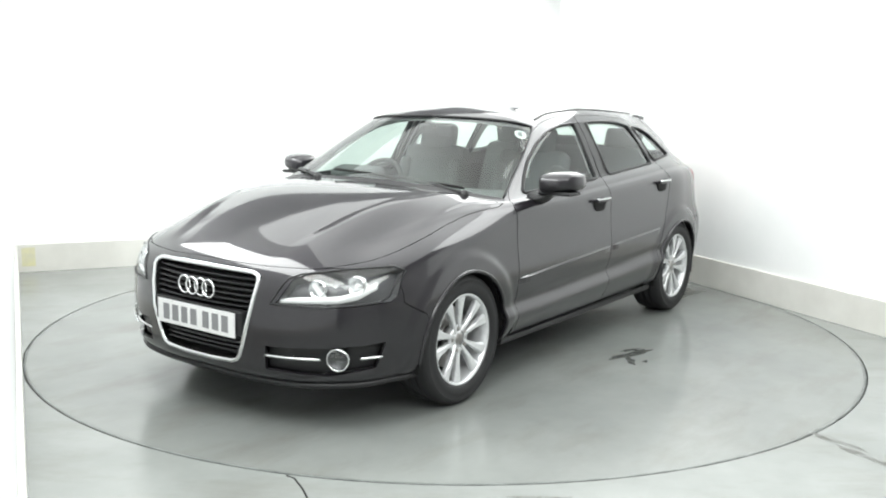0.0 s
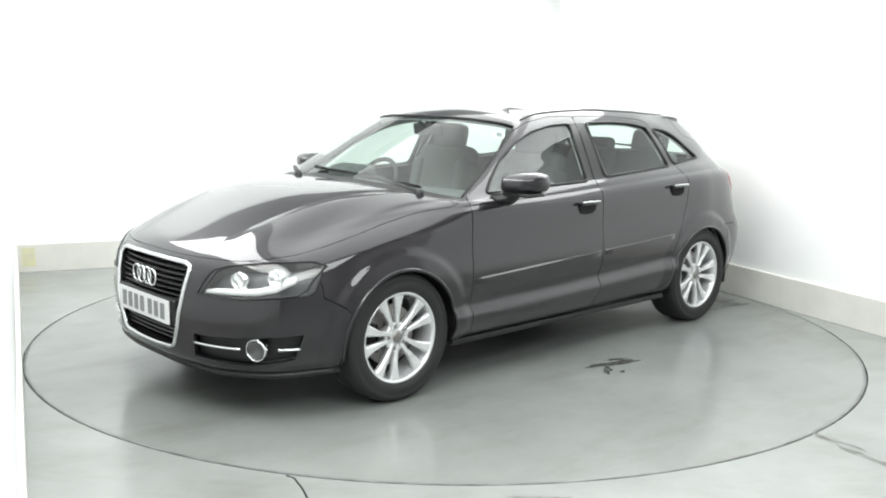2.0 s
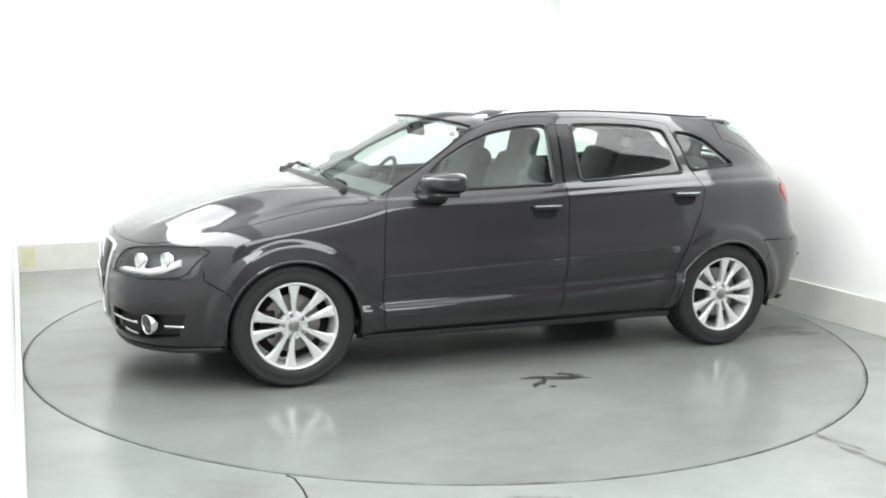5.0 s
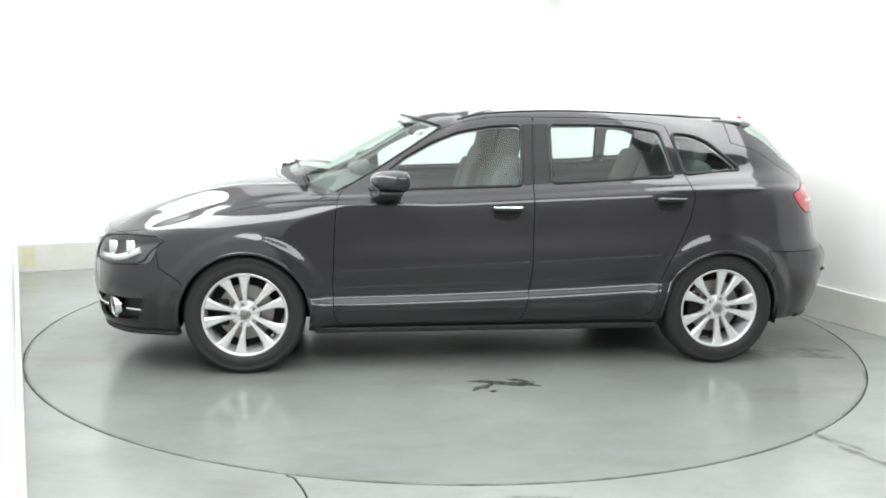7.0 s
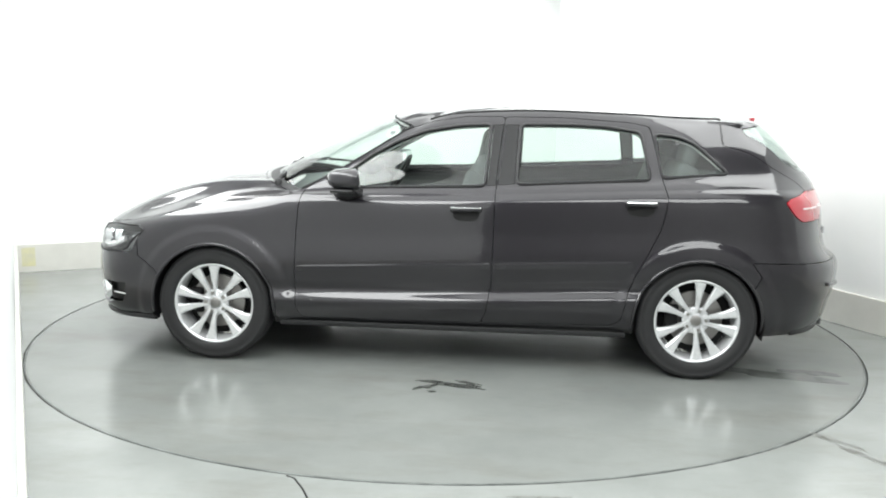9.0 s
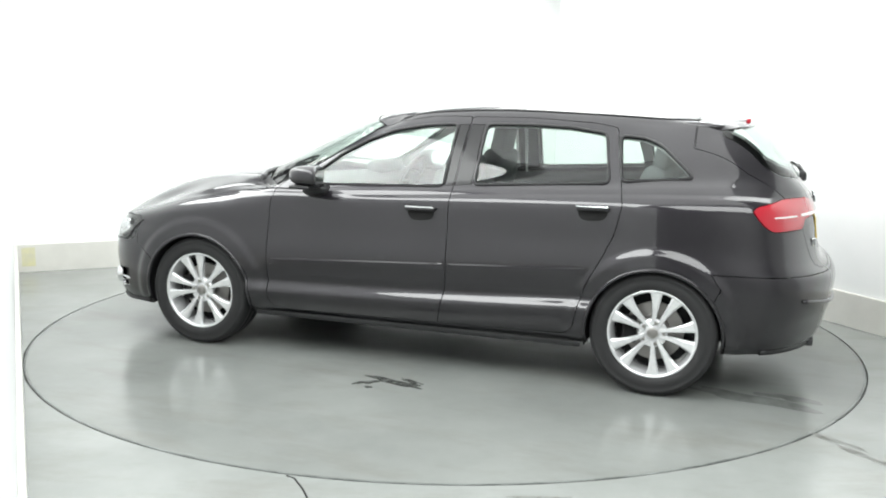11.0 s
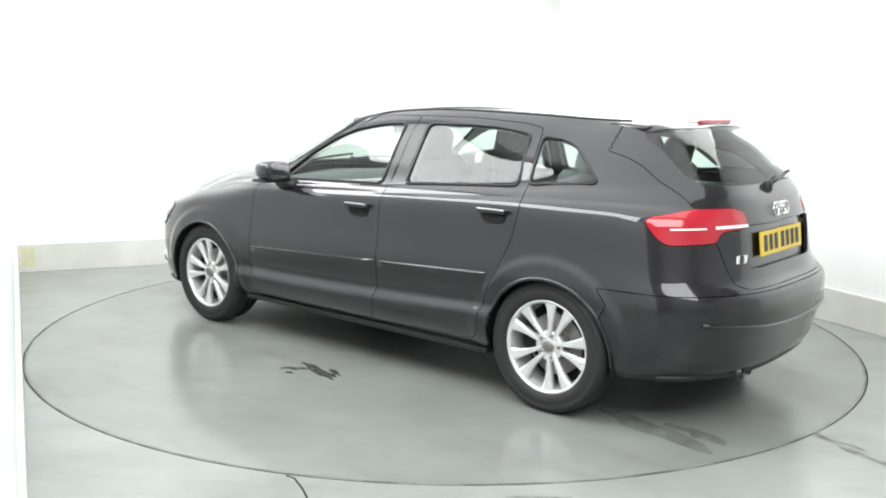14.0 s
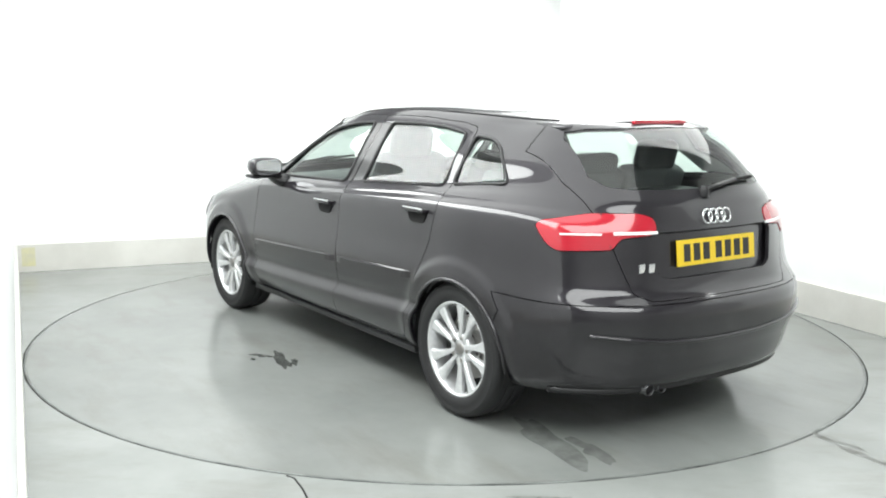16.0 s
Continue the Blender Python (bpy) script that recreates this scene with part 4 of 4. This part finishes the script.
def grille_half(z):
    z0 = [(a, b) for a, b in GR[:13]]
    for (y0, za), (y1, zb) in zip(z0[3:10], z0[4:11]):
        if zb <= z <= za:
            return y0 + (y1 - y0) * (za - z) / (za - zb + 1e-9)
    return .30


for z in [.652, .628, .604, .580, .556, .532, .390, .368, .346, .324]:
    hw = grille_half(z) - .012
    bm = bmesh.new()
    rows = []
    for i in range(13):
        y = -hw + 2 * hw * i / 12
        q, _ = on_front(abs(y), z)
        x = q.x - .028
        rows.append([bm.verts.new((x + a, y, z + b)) for a, b in ((-.012, -.006), (.010, -.0045), (.012, 0), (.010, .0045), (-.012, .006))])
    for a, b in zip(rows, rows[1:]):
        for k in range(5):
            bm.faces.new((a[k], a[(k + 1) % 5], b[(k + 1) % 5], b[k]))
    bmesh.ops.recalc_face_normals(bm, faces=bm.faces)
    part("slat", bm, GLOSSBLACK, grille)
bm = bmesh.new()
box(bm, 2.10, 2.155, -.29, .29, .405, .515, .01)
part("plate_carrier", bm, BLACK, grille, "black plate carrier")


def torus(bm, r, w, m):
    rows = []
    for i in range(36):
        a = 2 * math.pi * i / 36
        rows.append([bm.verts.new(m @ Vector(((r + w * math.cos(b)) * math.cos(a), (r + w * math.cos(b)) * math.sin(a), w * .8 * math.sin(b)))) for b in np.linspace(0, 2 * math.pi, 9)[:-1]])
    for i in range(36):
        a, b = rows[i], rows[(i + 1) % 36]
        for k in range(8):
            bm.faces.new((a[k], a[(k + 1) % 8], b[(k + 1) % 8], b[k]))


def emblem(x, z, pitch, r, w, parent, sign, lean=0.0):
    """A row of plain chrome hoops."""
    e = new("emblem")
    e.parent = parent
    tagged(e, "row of chrome hoops")
    for k in range(4):
        bm = bmesh.new()
        y = (k - 1.5) * pitch
        torus(bm, r, w, pose(x, y, z, 0, sign * (90 - lean), 0) @ Matrix.Translation((0, 0, .003 * (k % 2))))
        part("hoop", bm, CHROME, e, "", True)


emblem(2.152, .592, .0545, .0385, .0052, grille, 1)


def number_plate(parent, x, z, sign, mat, lean, label):
    """A plate with seven plain dark bars where the signs stand."""
    m = pose(x, 0, z, 0, lean, 0)
    bm = bmesh.new()
    box(bm, -.003, .003, -.26, .26, -.0555, .0555, .0015, m)
    pl = part("number_plate", bm, mat, parent, label)
    ys = [-.205, -.142, -.079, -.016, .066, .129, .192]
    for y in ys:
        bm = bmesh.new()
        box(bm, .0025 * sign, .0042 * sign, sign * -(y + .0065) - .021, sign * -(y + .0065) + .021, -.037, .037, 0, m) if sign < 0 else box(bm, .0025, .0042, y - .0145, y + .0275, -.037, .037, 0, m)
        part("bar", bm, INK if sign < 0 else GREYINK, pl, "plain dark bar")
    return pl


GREYINK = material("grey_print", (0.22, 0.22, 0.23), 0.5)
number_plate(grille, 2.163, .452, 1, PLATE_W, 0, "white plate with plain bars")
# lower lip of the bumper
bm = bmesh.new()
pts = [surface(4.0 - 8.0 * i / 60 if i <= 30 else (8.0 * i / 60 - 4.0), .35)[0] for i in range(61)]
pts = [Vector((q.x + .006, q.y * (1 if i <= 30 else -1), q.z - .004)) for i, q in enumerate(pts)]
tube(bm, pts, .014, 8)
part("bumper_lip", bm, BLACK, front_bumper, "black bumper lip", True)


def headlamp(s):
    lamp = panel("headlamp", "headlamp", CLEAR, car, s, "clear headlamp with chrome reflectors", fold=0, sink=0.002, shrink=0)
    me = region_mesh("housing", REGION["headlamp"], s, shrink=-.004, fold=0, sink=0.055)
    me.materials.append(LAMPBACK)
    h = new("housing", me)
    h.parent = lamp
    # walls of the bowl
    me = region_mesh("bowl_wall", REGION["headlamp"], s, shrink=0.001, fold=0.06, sink=0.0)
    bm = bmesh.new()
    bm.from_mesh(me)
    bm.faces.ensure_lookup_table()
    nf = len(REGION["headlamp"])
    bmesh.ops.delete(bm, geom=[f for f in bm.faces if f.index < nf], context="FACES")
    part("bowl_wall", bm, LAMPBACK, lamp)
    for y, z, r in ((.605, .655, .036), (.735, .670, .038)):
        q, n = on_front(y, z)
        d = (Vector((.92, .25, 0))).normalized()
        m = Matrix.Translation(q - n * .045) @ d.to_track_quat("Y", "Z").to_matrix().to_4x4()
        bm = bmesh.new()
        lathe(bm, [(.0001, 0), (r * .3, .002), (r * .6, .010), (r * .85, .022), (r, .036), (r * 1.08, .036), (r * 1.08, .0)], 28, m=m)
        bmesh.ops.remove_doubles(bm, verts=bm.verts, dist=.0005)
        part("reflector", mirrored(bm, s), CHROME, lamp, "bright reflector bowl", True)
        bm = bmesh.new()
        lathe(bm, [(.0001, .034), (.008, .032), (.011, .024), (.011, .002)], 14, m=m)
        bmesh.ops.remove_doubles(bm, verts=bm.verts, dist=.0005)
        part("bulb", mirrored(bm, s), WHITELENS, lamp, "", True)
    bm = bmesh.new()
    pts = []
    k = len(HEADLAMP)
    for i in range(k):
        a, b = Vector(HEADLAMP[i]), Vector(HEADLAMP[(i + 1) % k])
        for j in range(4):
            g = a.lerp(b, j / 4)
            w0, n0 = on_body(0, g.y, g.z, (ROW < 9) & (COL < 4.6))
            pts.append(w0 + n0 * .0005)
    tube(bm, pts, .0045, 6, closed=True, up=Vector((.7, .7, 0)))
    part("lamp_seal", mirrored(bm, s), BLACK, lamp, "black seal round the lens", True)
    # bright light bar along the foot, rising at the outer end
    bm = bmesh.new()
    rows = []
    for y, z, h in ((.455, .578, .008), (.50, .584, .012), (.56, .588, .014), (.63, .590, .014), (.69, .594, .016), (.745, .612, .018), (.785, .650, .016)):
        q, n = on_front(y, z)
        q = q - n * .010
        rows.append([bm.verts.new(q + Vector((0, 0, a)) + n * b) for a, b in ((-h, -.02), (-h, 0), (h, -.006), (h, -.02))])
    for a, b in zip(rows, rows[1:]):
        for k in range(4):
            bm.faces.new((a[k], a[(k + 1) % 4], b[(k + 1) % 4], b[k]))
    bmesh.ops.recalc_face_normals(bm, faces=bm.faces)
    part("light_bar", mirrored(bm, s), WHITELENS, lamp, "white light bar", True)
    bm = bmesh.new()
    q, n = on_front(.615, .625)
    q = q - n * .03
    box(bm, -.01, .01, -.012, .012, -.055, .05, .004, Matrix.Translation(q) @ pose(0, 0, 0, 35, 0, 20))
    part("divider", mirrored(bm, s), WHITELENS, lamp)


LAMPBACK = material("lamp_housing", (0.13, 0.13, 0.135), 0.3, 0.4)
for sd in (1, -1):
    headlamp(sd)


def fog_lamp(s):
    me = region_mesh("fog_recess", REGION["fog"], s, shrink=-.004, fold=0, sink=0.035)
    me.materials.append(BLACK)
    rec = new("fog_recess", me)
    rec.parent = front_bumper
    tagged(rec, "black fog lamp recess")
    q, n = on_front(.690, .335)
    d = Vector((.90, .40, -.05)).normalized()
    m = Matrix.Translation(q - n * .022) @ d.to_track_quat("Y", "Z").to_matrix().to_4x4()
    bm = bmesh.new()
    lathe(bm, [(.0445, .0), (.0445, .028), (.0465, .0315), (.049, .0315), (.051, .027), (.051, .0)], 36, m=m)
    part("chrome_ring", mirrored(bm, s), CHROME, rec, "chrome ring", True)
    bm = bmesh.new()
    lathe(bm, [(.0001, .006), (.02, .008), (.036, .018), (.043, .026)], 28, m=m)
    bmesh.ops.remove_doubles(bm, verts=bm.verts, dist=.0005)
    part("reflector", mirrored(bm, s), SMOKED, rec, "", True)
    bm = bmesh.new()
    lathe(bm, [(.0001, .034), (.025, .032), (.0435, .027)], 28, m=m)
    bmesh.ops.remove_doubles(bm, verts=bm.verts, dist=.0005)
    part("lens", mirrored(bm, s), CLEAR, rec, "clear fog lamp lens", True)
    for a, b in ((.385, .625), (.750, .80)):
        pts = []
        for i in range(13):
            y = a + (b - a) * i / 12
            q, n = on_front(y, .334) if y < .7 else on_body(0, y, .336, (ROW < 8) & (COL < 4.5))
            pts.append(q - n * .004)
        bm = bmesh.new()
        tube(bm, pts, .0065, 8)
        part("chrome_strip", mirrored(bm, s), CHROME, rec, "chrome strip", True)


for sd in (1, -1):
    fog_lamp(sd)


# ---- wipers, sticker ----
def wiper(parent, pivot, tip, heel, lift, name="wiper"):
    w = new(name)
    w.parent = parent
    tagged(w, "black wiper arm and blade")
    bm = bmesh.new()
    tube(bm, [Vector(pivot), Vector(pivot) * .6 + Vector(heel) * .2 + Vector(tip) * .2 + Vector(lift) * .7, (Vector(heel) + Vector(tip)) / 2 + Vector(lift)], .010, 8, flat=1.4)
    part("arm", bm, BLACK, w, "", True)
    bm = bmesh.new()
    n = 12
    pts = [Vector(heel).lerp(Vector(tip), i / n) + Vector(lift) * (.35 + .3 * math.sin(math.pi * i / n)) for i in range(n + 1)]
    tube(bm, pts, .008, 6)
    part("blade", bm, LINER, w, "", True)
    bm = bmesh.new()
    lathe(bm, [(.0001, .02), (.016, .018), (.022, 0), (.022, -.03)], 16, m=Matrix.Translation(pivot) @ pose(0, 0, 0, 90, 0, 0))
    part("pivot", bm, BLACK, w, "", True)


def on_screen(s, v, sgn=1, out=.008):
    q, n = surface(s, v)
    q = q + n * out
    return Vector((q.x, q.y * sgn, q.z))


wiper(car, on_screen(3.2, 9.95, 1, .005), on_screen(.6, 10.28, -1), on_screen(3.0, 10.12, 1), (.01, 0, .02))
wiper(car, on_screen(.8, 9.95, -1, .005), on_screen(4.3, 10.35, -1), on_screen(1.4, 10.15, -1), (.01, 0, .02))
bm = bmesh.new()
cowl = []
for i in range(49):
    s_ = 5.3 * (abs(i - 24) / 24)
    sg = 1 if i < 24 else -1
    a, b = surface(s_, 9.86)[0], surface(s_, 10.12)[0]
    cowl.append([bm.verts.new((q.x, q.y * sg, q.z + dz)) for q, dz in ((a, -.004), (b, -.002), (b, -.03), (a, -.03))])
for a, b in zip(cowl, cowl[1:]):
    for k in range(4):
        bm.faces.new((a[k], a[(k + 1) % 4], b[(k + 1) % 4], b[k]))
bmesh.ops.recalc_face_normals(bm, faces=bm.faces)
part("cowl_panel", bm, BLACK, car, "black plastic cowl panel")
for sd in (1, -1):
    bm = bmesh.new()
    pts = [surface(5.5 * i / 24, 13.0) for i in range(25)] + [surface(5.5, 13.0 - 2.85 * i / 20) for i in range(1, 21)]
    tube(bm, [flip(a + b * .001, sd) for a, b in pts], .0055, 6)
    part("screen_seal", bm, BLACK, windscreen, "black windscreen seal", True)
q, n = surface(4.3, 12.55)
bm = bmesh.new()
lathe(bm, [(.0001, .0), (.034, .0), (.034, .0015), (.0001, .0015)], 28, m=Matrix.Translation(q - n * .012) @ n.to_track_quat("Y", "Z").to_matrix().to_4x4())
part("round_sticker", bm, PLATE_W, windscreen, "round white paper sticker")
bm = bmesh.new()
lathe(bm, [(.0001, .0), (.02, .0), (.02, .0025), (.0001, .0025)], 24, m=Matrix.Translation(q - n * .0115) @ n.to_track_quat("Y", "Z").to_matrix().to_4x4())
part("sticker_print", bm, GREYINK, windscreen, "grey print on the sticker")


# ---- tail ----
for sd in (1, -1):
    lamp = panel("tail_lamp", "tail_lamp", RED, car, sd, "red tail lamp with a pale reversing strip", sink=-.004)
    for y0, y1, z0, z1, mat, nm in ((.365, .555, .900, .912, WHITELENS, "reversing_strip"), (.60, .735, .900, .907, WHITELENS, "pale_line"), (.57, .574, .85, .985, BLACK, "joint")):
        rows = []
        bm = bmesh.new()
        for i in range(11):
            y = y0 + (y1 - y0) * i / 10
            row = []
            for z, o in ((z0, -.002), (z0, .0065), (z1, .0065), (z1, -.002)):
                q, nn = on_body(0, y, z, (ROW < 9) & (COL > 10.6))
                row.append(bm.verts.new(q + nn * o))
            rows.append(row)
        for a, b in zip(rows, rows[1:]):
            for k in range(4):
                bm.faces.new((a[k], a[(k + 1) % 4], b[(k + 1) % 4], b[k]))
        bm.faces.new(rows[0][::-1])
        bm.faces.new(rows[-1])
        bmesh.ops.recalc_face_normals(bm, faces=bm.faces)
        part(nm, mirrored(bm, sd), mat, lamp)
q, n = on_rear(.01, .95)
emblem(q.x - .006, .958, .043, .030, .0042, tailgate, -1, 12)
q, n = on_rear(.01, .81)
number_plate(tailgate, q.x + .016, .812, -1, PLATE_Y, 7, "yellow plate with plain bars")
for y in (.405, .45):
    q, n = on_rear(y, .765)
    bm = bmesh.new()
    box(bm, q.x - .005, q.x + .004, y - .016, y + .016, .745, .782, .002)
    part("badge", bm, CHROME, tailgate, "plain chrome badge")
# roof spoiler over the rear window
bm = bmesh.new()
rows = []
for i in range(41):
    y = -.47 + .94 * i / 40
    t = abs(y) / .47
    x0 = -1.45 + .10 * t ** 2.2
    x1 = -1.665 + .13 * t ** 2.4
    zt = 1.369 - .028 * t ** 2
    rows.append([bm.verts.new((x, y, z)) for x, z in ((x0, zt - .002), ((x0 + x1) / 2, zt - .003), (x1 + .02, zt - .010), (x1, zt - .020), (x1 + .015, zt - .034), (x0 - .05, zt - .040), (x0, zt - .03))])
for a, b in zip(rows, rows[1:]):
    for k in range(7):
        bm.faces.new((a[k], a[(k + 1) % 7], b[(k + 1) % 7], b[k]))
bm.faces.new(rows[0][::-1])
bm.faces.new(rows[-1])
bmesh.ops.recalc_face_normals(bm, faces=bm.faces)
spoiler = part("roof_spoiler", bm, PAINT, tailgate, "", True)
bm = bmesh.new()
box(bm, -1.672, -1.65, -.17, .17, 1.341, 1.359, .004)
part("brake_light", bm, RED, spoiler, "red high brake light")
wiper(tailgate, on_screen(12.97, 9.85, 1, .012), on_screen(12.2, 10.35, -1, .012), on_screen(12.9, 10.12, -1, .012), (-.016, 0, .008), "rear_wiper")
# crease and lower edge of the rear bumper
bm = bmesh.new()
pts = []
for i in range(49):
    y = -.70 + 1.4 * i / 48
    q, n = on_body(0, abs(y), .455 + .05 * (abs(y) / .7) ** 2, (ROW < 8) & (COL > 11))
    pts.append(Vector((q.x - .004, y, q.z)))
tube(bm, pts, .010, 8)
part("bumper_crease", bm, PAINT, rear_bumper, "", True)
bm = bmesh.new()
pts = [surface(11.0 + 2.0 * i / 20, .35)[0] for i in range(21)]
pts = pts + [Vector((q.x, -q.y, q.z)) for q in pts[-2::-1]]
tube(bm, pts, .016, 8)
part("bumper_lip", bm, BLACK, rear_bumper, "black lower edge", True)
for y in (.405, .325):
    bm = bmesh.new()
    lathe(bm, [(.020, -.10), (.027, -.10), (.028, 0), (.027, .055), (.025, .057), (.023, .05), (.022, -.05)], 28, m=pose(-1.99, y, .248, 0, 0, 90))
    part("exhaust_tip", bm, SMOKED, car, "dark metal exhaust tip", True)
bm = bmesh.new()
tube(bm, [(-1.2, .30, .25), (-1.6, .33, .26), (-1.9, .365, .248)], .045, 12, flat=1.0)
part("silencer", bm, LINER, car, "dark silencer", True)


# ---- cabin ----
def cushion(bm, sx, sy, sz, m, bev=.04):
    r = bmesh.ops.create_cube(bm, size=1.0)
    for v in r["verts"]:
        v.co = Vector((v.co.x * sx, v.co.y * sy, v.co.z * sz))
    es = list({e for v in r["verts"] for e in v.link_edges})
    g = bmesh.ops.bevel(bm, geom=es, offset=min(bev, .45 * min(sx, sy, sz)), segments=4, affect="EDGES", profile=.55)
    for v in set(r["verts"]) | set(g["verts"]):
        if v.is_valid:
            v.co = m @ v.co
    return bm


def front_seat(y):
    seat = new("front_seat")
    seat.parent = car
    tagged(seat, "dark cloth front seat with headrest")
    bm = bmesh.new()
    cushion(bm, .52, .50, .15, pose(.22, y, .55, 0, -8, 0), .05)
    part("seat", bm, SEATC, seat, "", True)
    bm = bmesh.new()
    cushion(bm, .13, .47, .62, pose(-.09, y, .83, 0, -16, 0), .055)
    cushion(bm, .17, .09, .52, pose(-.07, y + .20, .79, 0, -16, 0), .04)
    cushion(bm, .17, .09, .52, pose(-.07, y - .20, .79, 0, -16, 0), .04)
    part("backrest", bm, SEATC, seat, "", True)
    bm = bmesh.new()
    cushion(bm, .10, .26, .19, pose(-.175, y, 1.18, 0, -12, 0), .05)
    part("headrest", bm, SEATC, seat, "", True)
    bm = bmesh.new()
    for d in (-.06, .06):
        tube(bm, [(-.15, y + d, 1.04), (-.17, y + d, 1.17)], .007, 8)
    part("headrest_post", bm, CHROME, seat, "", True)


for yy in (.37, -.37):
    front_seat(yy)
rear_seat = new("rear_seat")
rear_seat.parent = car
tagged(rear_seat, "dark cloth rear bench with three headrests")
bm = bmesh.new()
cushion(bm, .50, 1.26, .16, pose(-.82, 0, .56, 0, -8, 0), .05)
part("seat", bm, SEATC, rear_seat, "", True)
for yy, ww in ((.44, .44), (0, .40), (-.44, .44)):
    bm = bmesh.new()
    cushion(bm, .13, ww, .60, pose(-1.14, yy, .83, 0, -22, 0), .05)
    part("backrest", bm, SEATC, rear_seat, "", True)
    bm = bmesh.new()
    cushion(bm, .085, .27, .155 if yy else .11, pose(-1.265, yy, 1.17 if yy else 1.13, 0, -14, 0), .045)
    part("headrest", bm, SEATC, rear_seat, "", True)
bm = bmesh.new()
box(bm, -1.72, -1.27, -.62, .62, .985, 1.0, .006)
part("parcel_shelf", bm, TRIM, car, "dark parcel shelf")
bm = bmesh.new()
rows = []
for i in range(25):
    y = -.74 + 1.48 * i / 24
    t = abs(y) / .74
    x1 = 1.02 - .22 * t ** 2
    rows.append([bm.verts.new((x, y, z)) for x, z in ((x1, .955 - .03 * t), (.72 - .05 * t, .965), (.60, .945), (.555, .90), (.57, .72), (.66, .55), (x1, .55))])
for a, b in zip(rows, rows[1:]):
    for k in range(7):
        bm.faces.new((a[k], a[(k + 1) % 7], b[(k + 1) % 7], b[k]))
bm.faces.new(rows[0][::-1])
bm.faces.new(rows[-1])
bmesh.ops.recalc_face_normals(bm, faces=bm.faces)
dash = part("dashboard", bm, TRIM, car, "dark dashboard", True)
bm = bmesh.new()
cushion(bm, .14, .34, .09, pose(.64, -.37, .985, 0, 12, 0), .04)
part("instrument_hood", bm, TRIM, dash, "", True)
wheel_m = pose(.46, -.37, .905, 0, 62, 0)
bm = bmesh.new()
torus(bm, .172, .015, wheel_m)
steer = part("steering_wheel", bm, BLACK, car, "black three-spoke steering wheel", True)
bm = bmesh.new()
cushion(bm, .12, .13, .05, wheel_m, .02)
for a in (0, 180, 270):
    cushion(bm, .13, .035, .02, wheel_m @ pose(0, 0, 0, 0, 0, a + 90) @ pose(.11, 0, 0), .008)
part("spokes", bm, BLACK, steer, "", True)
bm = bmesh.new()
cushion(bm, .035, .24, .07, pose(.36, 0, 1.255, 0, 10, 0), .03)
rv = part("interior_mirror", bm, BLACK, car, "black interior mirror", True)
bm = bmesh.new()
tube(bm, [(.37, 0, 1.265), (.43, 0, 1.30)], .012, 8)
part("stalk", bm, BLACK, rv, "", True)
bm = bmesh.new()
box(bm, -.93, .95, -.76, .76, .262, .30, .01)
part("cabin_floor", bm, TRIM, car, "dark carpet")
bm = bmesh.new()
cushion(bm, .9, .22, .20, pose(.15, 0, .50), .04)
part("centre_console", bm, TRIM, car, "dark centre console", True)
# ---- movement ----
TURN = [(0.0, 234.4), (0.5, 232.75), (1.0, 230.1), (1.5, 226.75), (2.0, 223.2), (2.5, 219.6), (3.0, 216.0), (3.5, 212.45), (4.0, 208.95),
        (6.5, 191.65), (7.0, 188.2), (7.5, 184.85), (8.0, 181.5), (8.5, 178.3), (9.0, 175.05), (11.5, 157.75), (12.0, 154.25), (12.5, 150.7), (13.0, 147.25),
        (13.5, 143.8), (14.0, 140.35), (14.5, 136.85), (15.0, 133.3), (15.5, 129.7), (16.0, 126.05)]


def motions():
    walk(table, [(t, pose(0, 0, 0, 0, 0, a)) for t, a in TURN])
    walk(car, [(t, pose(0, 0, 0, 0, 0, a) @ Matrix.Translation(OFF)) for t, a in TURN])


motions()
